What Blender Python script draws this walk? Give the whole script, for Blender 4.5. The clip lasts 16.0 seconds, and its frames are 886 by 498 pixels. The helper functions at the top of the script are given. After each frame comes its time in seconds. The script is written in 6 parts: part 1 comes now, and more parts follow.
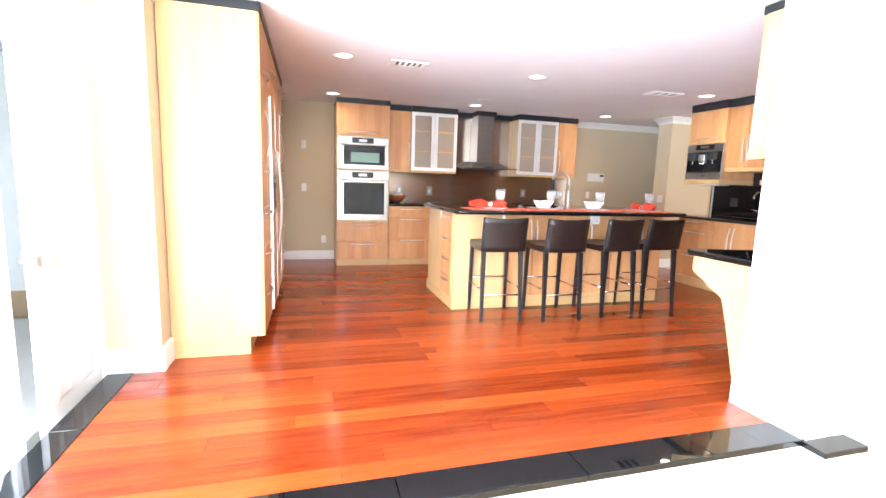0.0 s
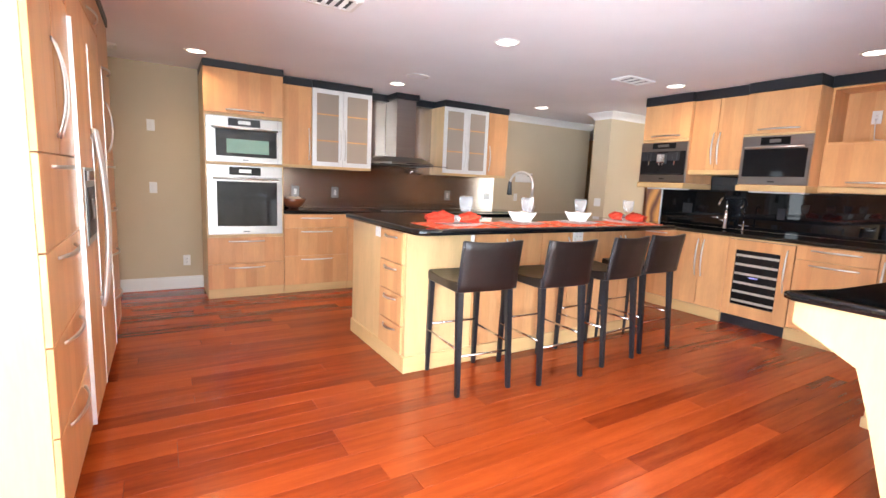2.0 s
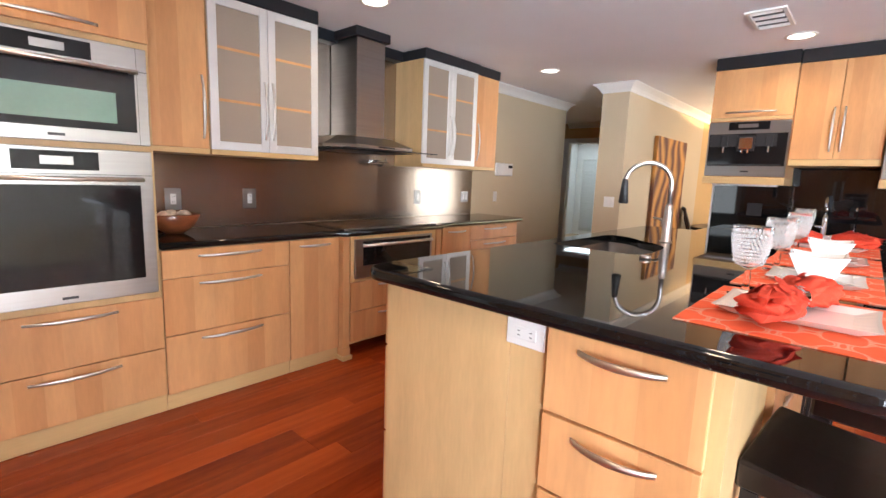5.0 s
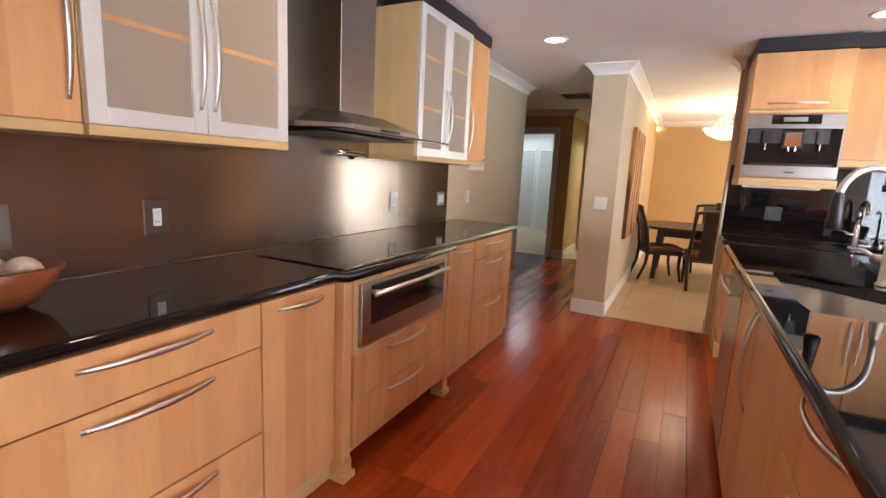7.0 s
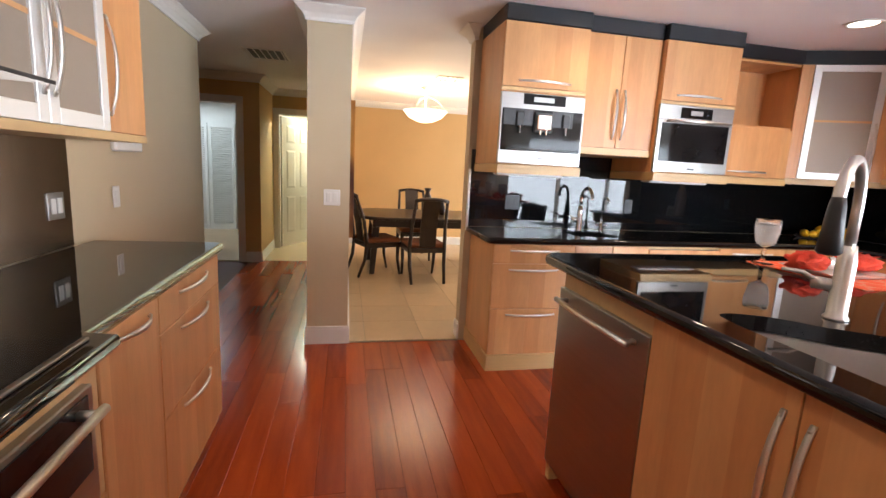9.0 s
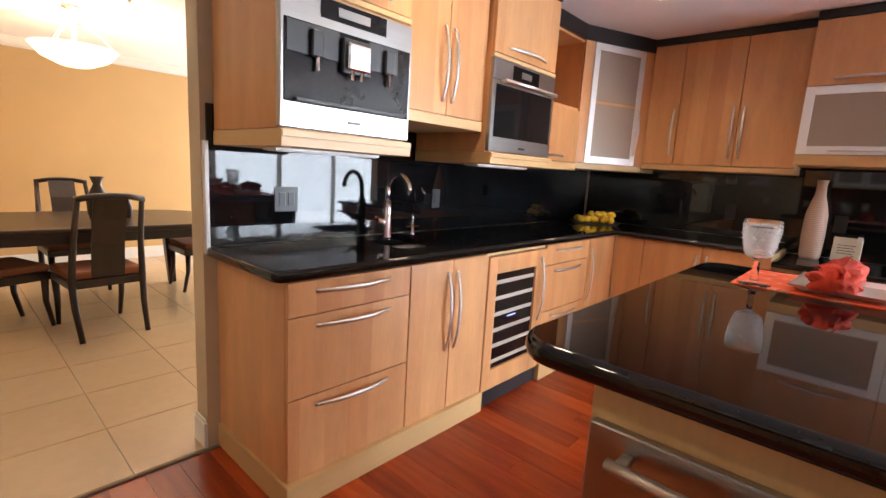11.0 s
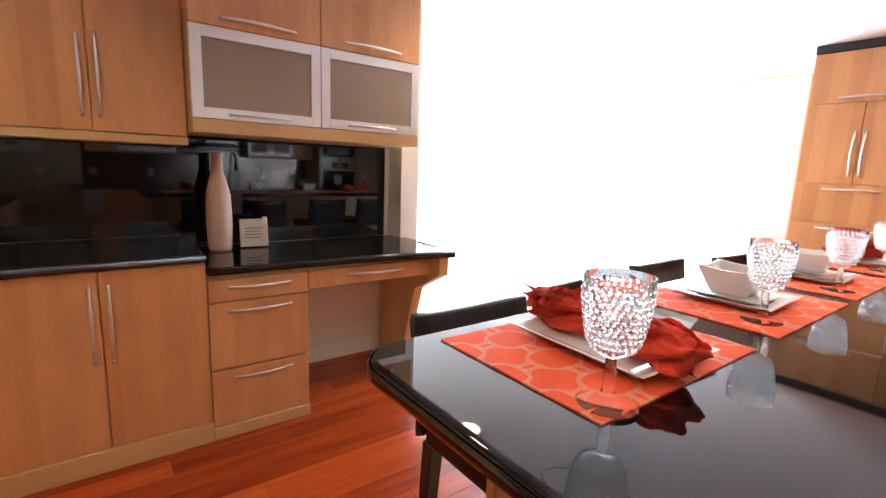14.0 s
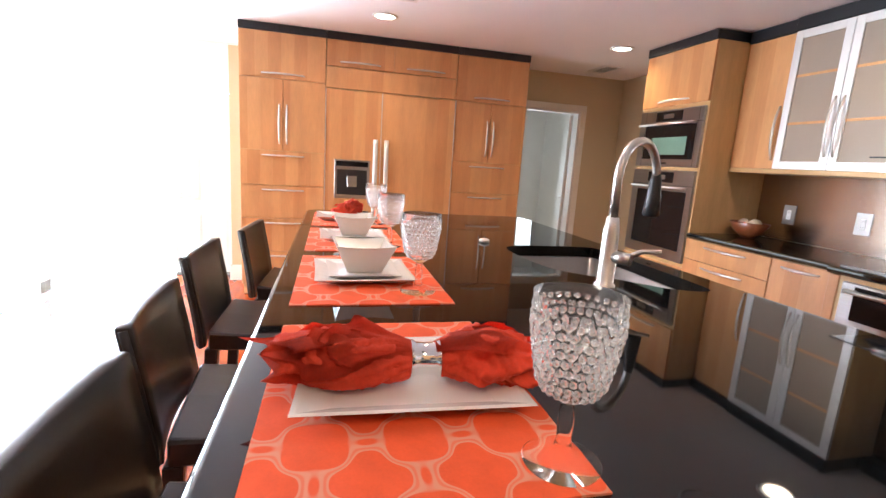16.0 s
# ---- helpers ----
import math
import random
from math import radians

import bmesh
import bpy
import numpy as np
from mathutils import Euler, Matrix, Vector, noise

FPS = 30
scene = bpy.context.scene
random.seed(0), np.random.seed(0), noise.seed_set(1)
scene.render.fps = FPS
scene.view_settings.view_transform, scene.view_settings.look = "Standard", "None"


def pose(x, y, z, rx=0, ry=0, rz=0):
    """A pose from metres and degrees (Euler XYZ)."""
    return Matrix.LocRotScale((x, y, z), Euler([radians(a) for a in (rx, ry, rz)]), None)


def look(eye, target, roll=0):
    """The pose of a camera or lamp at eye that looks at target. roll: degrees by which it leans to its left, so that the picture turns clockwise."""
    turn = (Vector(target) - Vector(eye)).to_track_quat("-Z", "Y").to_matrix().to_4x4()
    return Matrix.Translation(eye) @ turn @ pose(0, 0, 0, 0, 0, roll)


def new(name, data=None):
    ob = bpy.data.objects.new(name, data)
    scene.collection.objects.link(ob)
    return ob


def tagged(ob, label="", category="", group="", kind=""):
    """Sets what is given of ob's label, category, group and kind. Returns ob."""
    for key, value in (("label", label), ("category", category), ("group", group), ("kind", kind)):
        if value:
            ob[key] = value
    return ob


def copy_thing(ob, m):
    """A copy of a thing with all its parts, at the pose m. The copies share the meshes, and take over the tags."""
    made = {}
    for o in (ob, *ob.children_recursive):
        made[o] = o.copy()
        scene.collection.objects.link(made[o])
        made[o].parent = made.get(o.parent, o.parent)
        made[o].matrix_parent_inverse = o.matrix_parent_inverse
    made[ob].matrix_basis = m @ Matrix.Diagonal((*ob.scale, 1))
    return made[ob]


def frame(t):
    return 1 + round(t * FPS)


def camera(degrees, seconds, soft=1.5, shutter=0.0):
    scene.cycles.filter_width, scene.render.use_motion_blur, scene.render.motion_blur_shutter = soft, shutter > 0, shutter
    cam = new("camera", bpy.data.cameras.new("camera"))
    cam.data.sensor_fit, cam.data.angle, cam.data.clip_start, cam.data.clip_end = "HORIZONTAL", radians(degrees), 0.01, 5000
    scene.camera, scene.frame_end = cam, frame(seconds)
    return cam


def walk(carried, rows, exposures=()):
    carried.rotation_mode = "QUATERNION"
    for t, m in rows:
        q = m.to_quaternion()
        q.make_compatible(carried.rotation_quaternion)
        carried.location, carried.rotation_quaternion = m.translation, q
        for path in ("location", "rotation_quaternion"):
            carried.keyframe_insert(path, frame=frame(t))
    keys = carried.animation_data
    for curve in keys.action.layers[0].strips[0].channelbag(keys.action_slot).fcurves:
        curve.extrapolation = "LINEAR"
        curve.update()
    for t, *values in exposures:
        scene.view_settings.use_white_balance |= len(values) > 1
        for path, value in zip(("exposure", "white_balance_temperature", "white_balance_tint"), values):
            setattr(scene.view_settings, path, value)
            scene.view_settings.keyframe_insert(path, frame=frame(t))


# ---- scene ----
cam = camera(87.1, 16.0, soft=1.5)
PATH = [
    (0, (0.674, 0.61, 1.269), (1.227, 2.51, 0.985), 1.9),
    (0.5, (0.647, 1.003, 1.258), (1.311, 2.871, 0.994), 2.2),
    (1, (0.657, 1.403, 1.268), (1.444, 3.223, 1.002), 2.5),
    (1.5, (0.655, 1.818, 1.279), (1.57, 3.575, 1.003), 2.4),
    (2, (0.675, 2.25, 1.308), (1.704, 3.941, 1.025), 2.5),
    (2.5, (0.763, 2.651, 1.325), (1.857, 4.301, 1.043), 2.5),
    (3, (0.816, 3.061, 1.368), (1.988, 4.653, 1.067), 2.6),
    (3.5, (0.885, 3.487, 1.355), (2.141, 5.012, 1.046), 2.7),
    (4, (0.956, 3.945, 1.346), (2.298, 5.393, 1.028), 2.9),
    (4.2, (0.979, 4.124, 1.327), (2.35, 5.546, 1.017), 2.7),
    (6.3, (1.247, 5.853, 1.312), (2.876, 6.968, 0.989), 2.2),
    (6.5, (1.309, 5.988, 1.311), (2.971, 7.052, 0.989), 2.3),
    (7, (1.48, 6.288, 1.356), (3.237, 7.182, 1.023), 2.8),
    (7.5, (1.734, 6.552, 1.397), (3.595, 7.2, 1.054), 2.5),
    (8, (2.044, 6.75, 1.395), (3.989, 7.065, 1.054), 2.2),
    (8.5, (2.354, 6.872, 1.382), (4.324, 6.806, 1.04), 2.8),
    (9, (2.709, 6.905, 1.365), (4.637, 6.494, 1.024), 3.0),
    (11.3, (4.354, 6.654, 1.302), (5.506, 5.059, 0.945), 3.6),
    (11.5, (4.461, 6.582, 1.322), (5.475, 4.9, 0.943), 3.8),
    (12, (4.694, 6.415, 1.343), (5.286, 4.542, 0.968), 3.5),
    (12.5, (4.842, 6.208, 1.345), (4.99, 4.244, 0.998), 2.7),
    (13, (4.926, 5.959, 1.347), (4.627, 4.011, 1.007), 2.2),
    (13.5, (4.963, 5.705, 1.371), (4.23, 3.878, 1.022), 1.8),
    (14, (4.985, 5.454, 1.353), (3.805, 3.876, 1.011), 2.2),
    (14.5, (4.939, 5.28, 1.351), (3.39, 4.068, 0.99), 1.9),
    (15, (4.895, 5.117, 1.344), (3.069, 4.407, 0.945), 2.3),
    (15.5, (4.832, 5.0, 1.324), (2.873, 4.883, 0.936), 2.7),
    (16, (4.826, 4.841, 1.341), (2.918, 5.315, 0.974), 3.7),
]
EXPOSURES = [(0.0, 0.47, 6000, 11), (1.5, 0.4, 6050, 12), (2.5, 0.24, 6050, 12), (3.5, 0.16, 6050, 12), (6.5, 0.26, 6300, 14), (9.0, 0.26, 6250, 13), (11.5, 0.38, 6150, 13), (12.5, 0.4, 6000, 11), (14.0, 0.42, 5950, 11), (16.0, 0.5, 6000, 12)]
walk(cam, [(t, look(eye, target, roll)) for t, eye, target, roll in PATH], EXPOSURES)

# ---- world and light ----
world = bpy.data.worlds.new("sky")
scene.world = world
world.use_nodes = True
wn = world.node_tree.nodes
sky = wn.new("ShaderNodeTexSky")
sky.sky_type, sky.sun_disc = "NISHITA", False
sky.sun_elevation, sky.sun_rotation = radians(55), radians(235)
wn["Background"].inputs["Strength"].default_value = 0.12
world.node_tree.links.new(sky.outputs[0], wn["Background"].inputs["Color"])


def lamp(name, kind, m, energy, color=(1, 1, 1), **kw):
    data = bpy.data.lights.new(name, kind)
    data.energy, data.color = energy, color
    for k, v in kw.items():
        if k == "size":
            data.size = v
        elif k == "size_y":
            data.shape, data.size_y = "RECTANGLE", v
        elif k == "disk":
            data.shape, data.size = "DISK", v
        elif k == "angle":
            data.angle = radians(v)
        elif k == "spread":
            data.spread = radians(v)
    ob = new(name, data)
    ob.matrix_world = m
    return ob


lamp("sun", "SUN", look((-6, -4, 10), (0, 1.4, 0)), 3.0, (1.0, 0.96, 0.9), angle=0.5)
# daylight in the openings of the glass walls and of the dining room's window
lamp("daylight_west", "AREA", look((-1.05, 0.0, 1.0), (2.0, 0.0, 1.9)), 800, (0.84, 0.93, 1.0), size=6.7, size_y=2.75)
lamp("daylight_south", "AREA", look((0.5, -4.0, 0.98), (0.5, 0.0, 0.98)), 240, (0.84, 0.93, 1.0), size=1.6, size_y=2.26)
lamp("daylight_dining", "AREA", look((9.65, 2.66, 1.08), (9.5, 5.0, 1.08)), 90, (1.0, 0.98, 0.92), size=2.2, size_y=2.05)
lamp("daylight_dining_side", "AREA", look((10.85, 3.2, 1.08), (8.0, 3.3, 1.08)), 20, (1.0, 0.99, 0.94), size=1.1, size_y=2.05)
CEIL = 2.40
SPOTS = [(1.0, 5.22), (1.0, 7.27), (3.01, 5.27), (3.04, 7.29), (5.29, 5.34), (5.28, 7.33), (1.03, 3.25), (3.1, 3.3), (5.26, 3.73)]
for sx, sy in SPOTS:
    lamp("downlight_glow", "AREA", look((sx, sy, CEIL - 0.012), (sx, sy, 0)), 3.7, (1.0, 0.74, 0.46), disk=0.13, spread=135)
lamp("dining_glow", "POINT", pose(9.0, 5.9, 2.05), 75, (1.0, 0.64, 0.32))
lamp("hall_room_glow", "AREA", look((11.4, 9.6, 2.3), (11.4, 9.6, 0)), 16, (0.8, 0.95, 1.0), size=1.0)
lamp("bath_glow", "AREA", look((11.2, 7.25, 2.3), (11.2, 7.25, 0)), 70, (0.9, 1.0, 0.75), size=0.8)
lamp("side_room_glow", "AREA", look((-1.9, 7.3, 1.3), (-0.4, 7.3, 1.2)), 14, (0.92, 1.0, 1.0), size=1.2)


# ---- materials ----
def mat(name, color, rough=0.5, metal=0.0, vary=0.12, scale=6.0, fine=60.0, bump=0.0, stretch=(1, 1, 1), coat=0.0, spec=0.5, coords="Object", rnd=0.0):
    m = bpy.data.materials.new(name)
    m.use_nodes = True
    n, l = m.node_tree.nodes, m.node_tree.links
    b = n["Principled BSDF"]
    b.inputs["Roughness"].default_value, b.inputs["Metallic"].default_value = rough, metal
    b.inputs["Specular IOR Level"].default_value = spec
    b.inputs["Coat Weight"].default_value, b.inputs["Coat Roughness"].default_value = coat, 0.08
    tc, mp = n.new("ShaderNodeTexCoord"), n.new("ShaderNodeMapping")
    mp.inputs["Scale"].default_value = stretch
    l.new(tc.outputs[coords], mp.inputs[0])
    a, f, mix = n.new("ShaderNodeTexNoise"), n.new("ShaderNodeTexNoise"), n.new("ShaderNodeMix")
    a.inputs["Scale"].default_value, f.inputs["Scale"].default_value = scale, fine
    a.inputs["Detail"].default_value = 3
    l.new(mp.outputs[0], a.inputs[0]), l.new(mp.outputs[0], f.inputs[0])
    add = n.new("ShaderNodeMath")
    add.operation = "MULTIPLY_ADD"
    add.inputs[1].default_value = 0.35
    l.new(f.outputs[0], add.inputs[0]), l.new(a.outputs[0], add.inputs[2])
    out = add
    if rnd:
        oi, ad2 = n.new("ShaderNodeObjectInfo"), n.new("ShaderNodeMath")
        ad2.operation = "MULTIPLY_ADD"
        ad2.inputs[1].default_value = rnd
        l.new(oi.outputs["Random"], ad2.inputs[0]), l.new(add.outputs[0], ad2.inputs[2])
        out = ad2
    mr = n.new("ShaderNodeMapRange")
    mr.inputs["From Min"].default_value, mr.inputs["From Max"].default_value = 0.35, 1.0 + rnd
    l.new(out.outputs[0], mr.inputs["Value"])
    mix.data_type = "RGBA"
    mix.inputs["A"].default_value = (*[c * (1 - vary) for c in color], 1)
    mix.inputs["B"].default_value = (*[min(1, c * (1 + vary)) for c in color], 1)
    l.new(mr.outputs[0], mix.inputs["Factor"]), l.new(mix.outputs["Result"], b.inputs["Base Color"])
    if bump:
        bp = n.new("ShaderNodeBump")
        bp.inputs["Strength"].default_value, bp.inputs["Distance"].default_value = bump, 0.004
        l.new(out.outputs[0], bp.inputs["Height"]), l.new(bp.outputs[0], b.inputs["Normal"])
    return m


def maple(name, tone, stave, dark, rough=0.33):
    """Veneered maple: upright grain, and staves of slightly different tone."""
    m = mat(name, tone, rough, vary=0.15, scale=2.6, fine=22.0, stretch=(4, 4, 0.7), coat=0.03, spec=0.36)
    n, l = m.node_tree.nodes, m.node_tree.links
    b = n["Principled BSDF"]
    base = b.inputs["Base Color"].links[0].from_socket
    tc, sep, oi = n.new("ShaderNodeTexCoord"), n.new("ShaderNodeSeparateXYZ"), n.new("ShaderNodeObjectInfo")
    l.new(tc.outputs["Object"], sep.inputs[0])
    mul, flo, wn_, rnd_ = n.new("ShaderNodeMath"), n.new("ShaderNodeMath"), n.new("ShaderNodeTexWhiteNoise"), n.new("ShaderNodeMath")
    mul.operation, flo.operation, rnd_.operation = "MULTIPLY_ADD", "FLOOR", "MULTIPLY"
    mul.inputs[1].default_value = 1 / 0.108
    rnd_.inputs[1].default_value = 37.0
    l.new(oi.outputs["Random"], rnd_.inputs[0]), l.new(sep.outputs[0], mul.inputs[0]), l.new(rnd_.outputs[0], mul.inputs[2])
    l.new(mul.outputs[0], flo.inputs[0])
    wn_.noise_dimensions = "1D"
    l.new(flo.outputs[0], wn_.inputs["W"])
    mx = n.new("ShaderNodeMix")
    mx.data_type, mx.blend_type = "RGBA", "MULTIPLY"
    mr = n.new("ShaderNodeMapRange")
    mr.inputs["From Min"].default_value, mr.inputs["To Max"].default_value = 0.25, stave
    l.new(wn_.outputs["Value"], mr.inputs["Value"]), l.new(mr.outputs[0], mx.inputs["Factor"])
    mx.inputs["B"].default_value = (*dark, 1)
    l.new(base, mx.inputs["A"]), l.new(mx.outputs["Result"], b.inputs["Base Color"])
    return m


MAPLE = maple("maple_veneer", (0.65, 0.345, 0.148), 0.60, (0.80, 0.66, 0.56))
BIRCH = maple("pale_birch_side", (0.63, 0.42, 0.20), 0.25, (0.95, 0.9, 0.82))
PLINTH = mat("birch_plinth", (0.61, 0.40, 0.175), 0.4, vary=0.1, scale=2, fine=18, stretch=(0.6, 0.6, 8))
TRIM_BLACK = mat("black_lacquer", (0.012, 0.014, 0.018), 0.35, vary=0.2)
STEEL = mat("brushed_steel", (0.37, 0.36, 0.345), 0.28, 1.0, vary=0.07, scale=4, fine=70, stretch=(0.4, 0.4, 14), bump=0.02)
SPLASH = mat("steel_splashback", (0.47, 0.40, 0.34), 0.25, 1.0, vary=0.16, scale=1.6, fine=14, stretch=(2.4, 1, 0.12), bump=0.006)
brush = SPLASH.node_tree.nodes.new("ShaderNodeCombineXYZ")
brush.inputs["Z"].default_value = 1.0
SPLASH.node_tree.nodes["Principled BSDF"].inputs["Anisotropic"].default_value = 0.8
SPLASH.node_tree.links.new(brush.outputs[0], SPLASH.node_tree.nodes["Principled BSDF"].inputs["Tangent"])
NICKEL = mat("satin_nickel", (0.72, 0.70, 0.67), 0.36, 1.0, vary=0.04)
CHROME = mat("polished_chrome", (0.78, 0.78, 0.78), 0.07, 1.0, vary=0.03)
ALU = mat("satin_aluminium", (0.80, 0.80, 0.79), 0.38, 0.55, vary=0.04, fine=90)
BLACK_GLASS = mat("black_oven_glass", (0.010, 0.010, 0.011), 0.05, vary=0.2, spec=0.3)
# reflection in the microwave's window, put into the base colour
GREEN_REFLECTION = mat("pale_green_painted_reflection", (0.23, 0.40, 0.31), 0.08, vary=0.08)
BLACK_PLASTIC = mat("black_plastic", (0.02, 0.02, 0.022), 0.4, vary=0.2)
PLASTIC = mat("white_plastic", (0.78, 0.77, 0.74), 0.35, vary=0.03)
WALL = mat("beige_wall_paint", (0.57, 0.47, 0.32), 0.75, vary=0.035, scale=1.5, fine=140, bump=0.03)
WALL_Y = mat("ochre_wall_paint", (0.60, 0.395, 0.175), 0.75, vary=0.07, scale=1.2, fine=120, bump=0.03)
WALL_W = mat("cream_wall_paint", (0.84, 0.81, 0.75), 0.75, vary=0.03, scale=1.5, fine=140, bump=0.03)
CEILING = mat("ceiling_paint", (0.87, 0.87, 0.90), 0.85, vary=0.03, scale=2, fine=160, bump=0.05)
WHITE = mat("white_trim_paint", (0.80, 0.79, 0.76), 0.42, vary=0.03, fine=90)
WHITE_DOOR = mat("white_door_paint", (0.78, 0.78, 0.76), 0.4, vary=0.03, fine=90)
LEATHER = mat("dark_brown_leather", (0.010, 0.0065, 0.006), 0.30, vary=0.35, scale=14, fine=160, bump=0.08)
STITCH = mat("dark_leather_leg", (0.012, 0.012, 0.015), 0.28, vary=0.3, scale=20, fine=160, bump=0.06)
CERAMIC = mat("white_ceramic", (0.80, 0.78, 0.74), 0.14, vary=0.02, coat=0.4)
CLOTH_RED = mat("red_linen", (0.66, 0.052, 0.018), 0.85, vary=0.3, scale=9, fine=220, bump=0.25)
LEMON = mat("lemon_skin", (0.80, 0.50, 0.02), 0.4, vary=0.12, scale=30, fine=200, bump=0.12)
DARK_WOOD = mat("dark_mahogany", (0.020, 0.008, 0.005), 0.34, vary=0.4, scale=3, fine=30, stretch=(6, 6, 0.8), coat=0.12)
SEAT_FABRIC = mat("rust_seat_fabric", (0.22, 0.075, 0.03), 0.8, vary=0.2, fine=200, bump=0.15)
BOWL_WOOD = mat("reddish_bowl_wood", (0.20, 0.055, 0.018), 0.32, vary=0.4, scale=4, fine=30, stretch=(1, 5, 5), coat=0.3)
BALL = mat("woven_cream_ball", (0.62, 0.50, 0.38), 0.8, vary=0.35, scale=40, fine=120, bump=0.3)
STONE_OUT = mat("grey_blue_stone", (0.26, 0.29, 0.31), 0.85, vary=0.35, scale=3, fine=26, bump=0.6, rnd=0.5)
PATIO = mat("pale_patio_stone", (0.52, 0.50, 0.46), 0.8, vary=0.12, scale=1.5, fine=40, bump=0.1)
GRASS = mat("lawn", (0.07, 0.14, 0.03), 0.9, vary=0.4, scale=2, fine=60)
LEAF = mat("foliage", (0.06, 0.13, 0.025), 0.6, vary=0.5, scale=3, fine=30, rnd=0.4)
BARK = mat("bark", (0.12, 0.08, 0.05), 0.9, vary=0.4, scale=6, bump=0.5)
POOL = mat("pool_water", (0.10, 0.45, 0.55), 0.06, vary=0.1)
PAPER = mat("cream_card", (0.68, 0.62, 0.50), 0.7, vary=0.04)
SINK = mat("satin_sink_steel", (0.30, 0.29, 0.28), 0.38, 1.0, vary=0.1, scale=5, fine=80)
RACK = mat("pale_wine_rack", (0.46, 0.41, 0.34), 0.4, vary=0.06)


def plank_material():
    m = mat("brazilian_cherry", (0.30, 0.078, 0.024), 0.20, vary=0.42, scale=2.6, fine=26, stretch=(0.8, 9, 1), coat=0.04, rnd=0.75, bump=0.02, spec=0.38)
    n, l = m.node_tree.nodes, m.node_tree.links
    mix = [x for x in n if x.bl_idname == "ShaderNodeMix"][0]
    mix.inputs["A"].default_value, mix.inputs["B"].default_value = (0.13, 0.0100, 0.0022, 1), (0.50, 0.082, 0.0135, 1)
    mp, tc, oi, cmb = [x for x in n if x.bl_idname == "ShaderNodeMapping"][0], [x for x in n if x.bl_idname == "ShaderNodeTexCoord"][0], n.new("ShaderNodeObjectInfo"), n.new("ShaderNodeCombineXYZ")
    mu = n.new("ShaderNodeMath")
    mu.operation = "MULTIPLY"
    mu.inputs[1].default_value = 53.0
    l.new(oi.outputs["Random"], mu.inputs[0]), l.new(mu.outputs[0], cmb.inputs[0]), l.new(mu.outputs[0], cmb.inputs[1])
    l.new(cmb.outputs[0], mp.inputs["Location"])
    return m


PLANK = plank_material()
PLANK_DARK = mat("plank_joint", (0.10, 0.018, 0.007), 0.6)
TILE = mat("cream_travertine", (0.56, 0.40, 0.235), 0.28, vary=0.16, scale=2.2, fine=18, rnd=0.3, coat=0.15)
GROUT = mat("pale_grout", (0.42, 0.36, 0.27), 0.9)


def granite_material():
    m = mat("black_granite", (0.0045, 0.0052, 0.006), 0.03, vary=0.2, spec=0.55)
    n, l = m.node_tree.nodes, m.node_tree.links
    b = n["Principled BSDF"]
    tc, vo, ra, mx, no, mth = n.new("ShaderNodeTexCoord"), n.new("ShaderNodeTexVoronoi"), n.new("ShaderNodeMapRange"), n.new("ShaderNodeMix"), n.new("ShaderNodeTexNoise"), n.new("ShaderNodeMath")
    vo.inputs["Scale"].default_value, no.inputs["Scale"].default_value = 330, 14
    ra.inputs["From Min"].default_value, ra.inputs["From Max"].default_value = 0.90, 1.0
    mth.operation = "MULTIPLY"
    l.new(tc.outputs["Object"], vo.inputs[0]), l.new(tc.outputs["Object"], no.inputs[0])
    sepc = n.new("ShaderNodeSeparateColor")
    l.new(vo.outputs["Color"], sepc.inputs[0]), l.new(sepc.outputs[0], ra.inputs["Value"])
    l.new(ra.outputs[0], mth.inputs[0]), l.new(no.outputs[0], mth.inputs[1])
    mx.data_type = "RGBA"
    l.new(mth.outputs[0], mx.inputs["Factor"])
    l.new(b.inputs["Base Color"].links[0].from_socket, mx.inputs["A"])
    mx.inputs["B"].default_value = (0.030, 0.036, 0.040, 1)
    l.new(mx.outputs["Result"], b.inputs["Base Color"])
    return m


GRANITE = granite_material()


def glass_material(name, rough, color=(1, 1, 1), ior=1.45, solid=1.0):
    m = bpy.data.materials.new(name)
    m.use_nodes = True
    b = m.node_tree.nodes["Principled BSDF"]
    b.inputs["Base Color"].default_value = (*color, 1)
    b.inputs["Roughness"].default_value, b.inputs["IOR"].default_value = rough, ior
    b.inputs["Transmission Weight"].default_value = solid
    return m


GLASS = glass_material("clear_glass", 0.0)
CRYSTAL = glass_material("cut_crystal", 0.0, (1.0, 1.0, 1.0), 1.07, 0.98)
BEADS = glass_material("glass_beads", 0.0, (1.0, 1.0, 1.0), 1.3, 0.86)
FROST = mat("frosted_pane", (0.33, 0.265, 0.205), 0.42, vary=0.05, scale=2, fine=120)


def emitter(name, color, strength):
    m = bpy.data.materials.new(name)
    m.use_nodes = True
    b = m.node_tree.nodes["Principled BSDF"]
    b.inputs["Base Color"].default_value = (0.8, 0.8, 0.8, 1)
    b.inputs["Emission Color"].default_value, b.inputs["Emission Strength"].default_value = (*color, 1), strength
    return m


LAMP_ON = emitter("lit_lamp", (1.0, 0.88, 0.70), 6.0)
BOWL_ON = emitter("lit_alabaster", (1.0, 0.80, 0.52), 2.2)
BLUE_LED = emitter("blue_led", (0.1, 0.15, 1.0), 1.2)


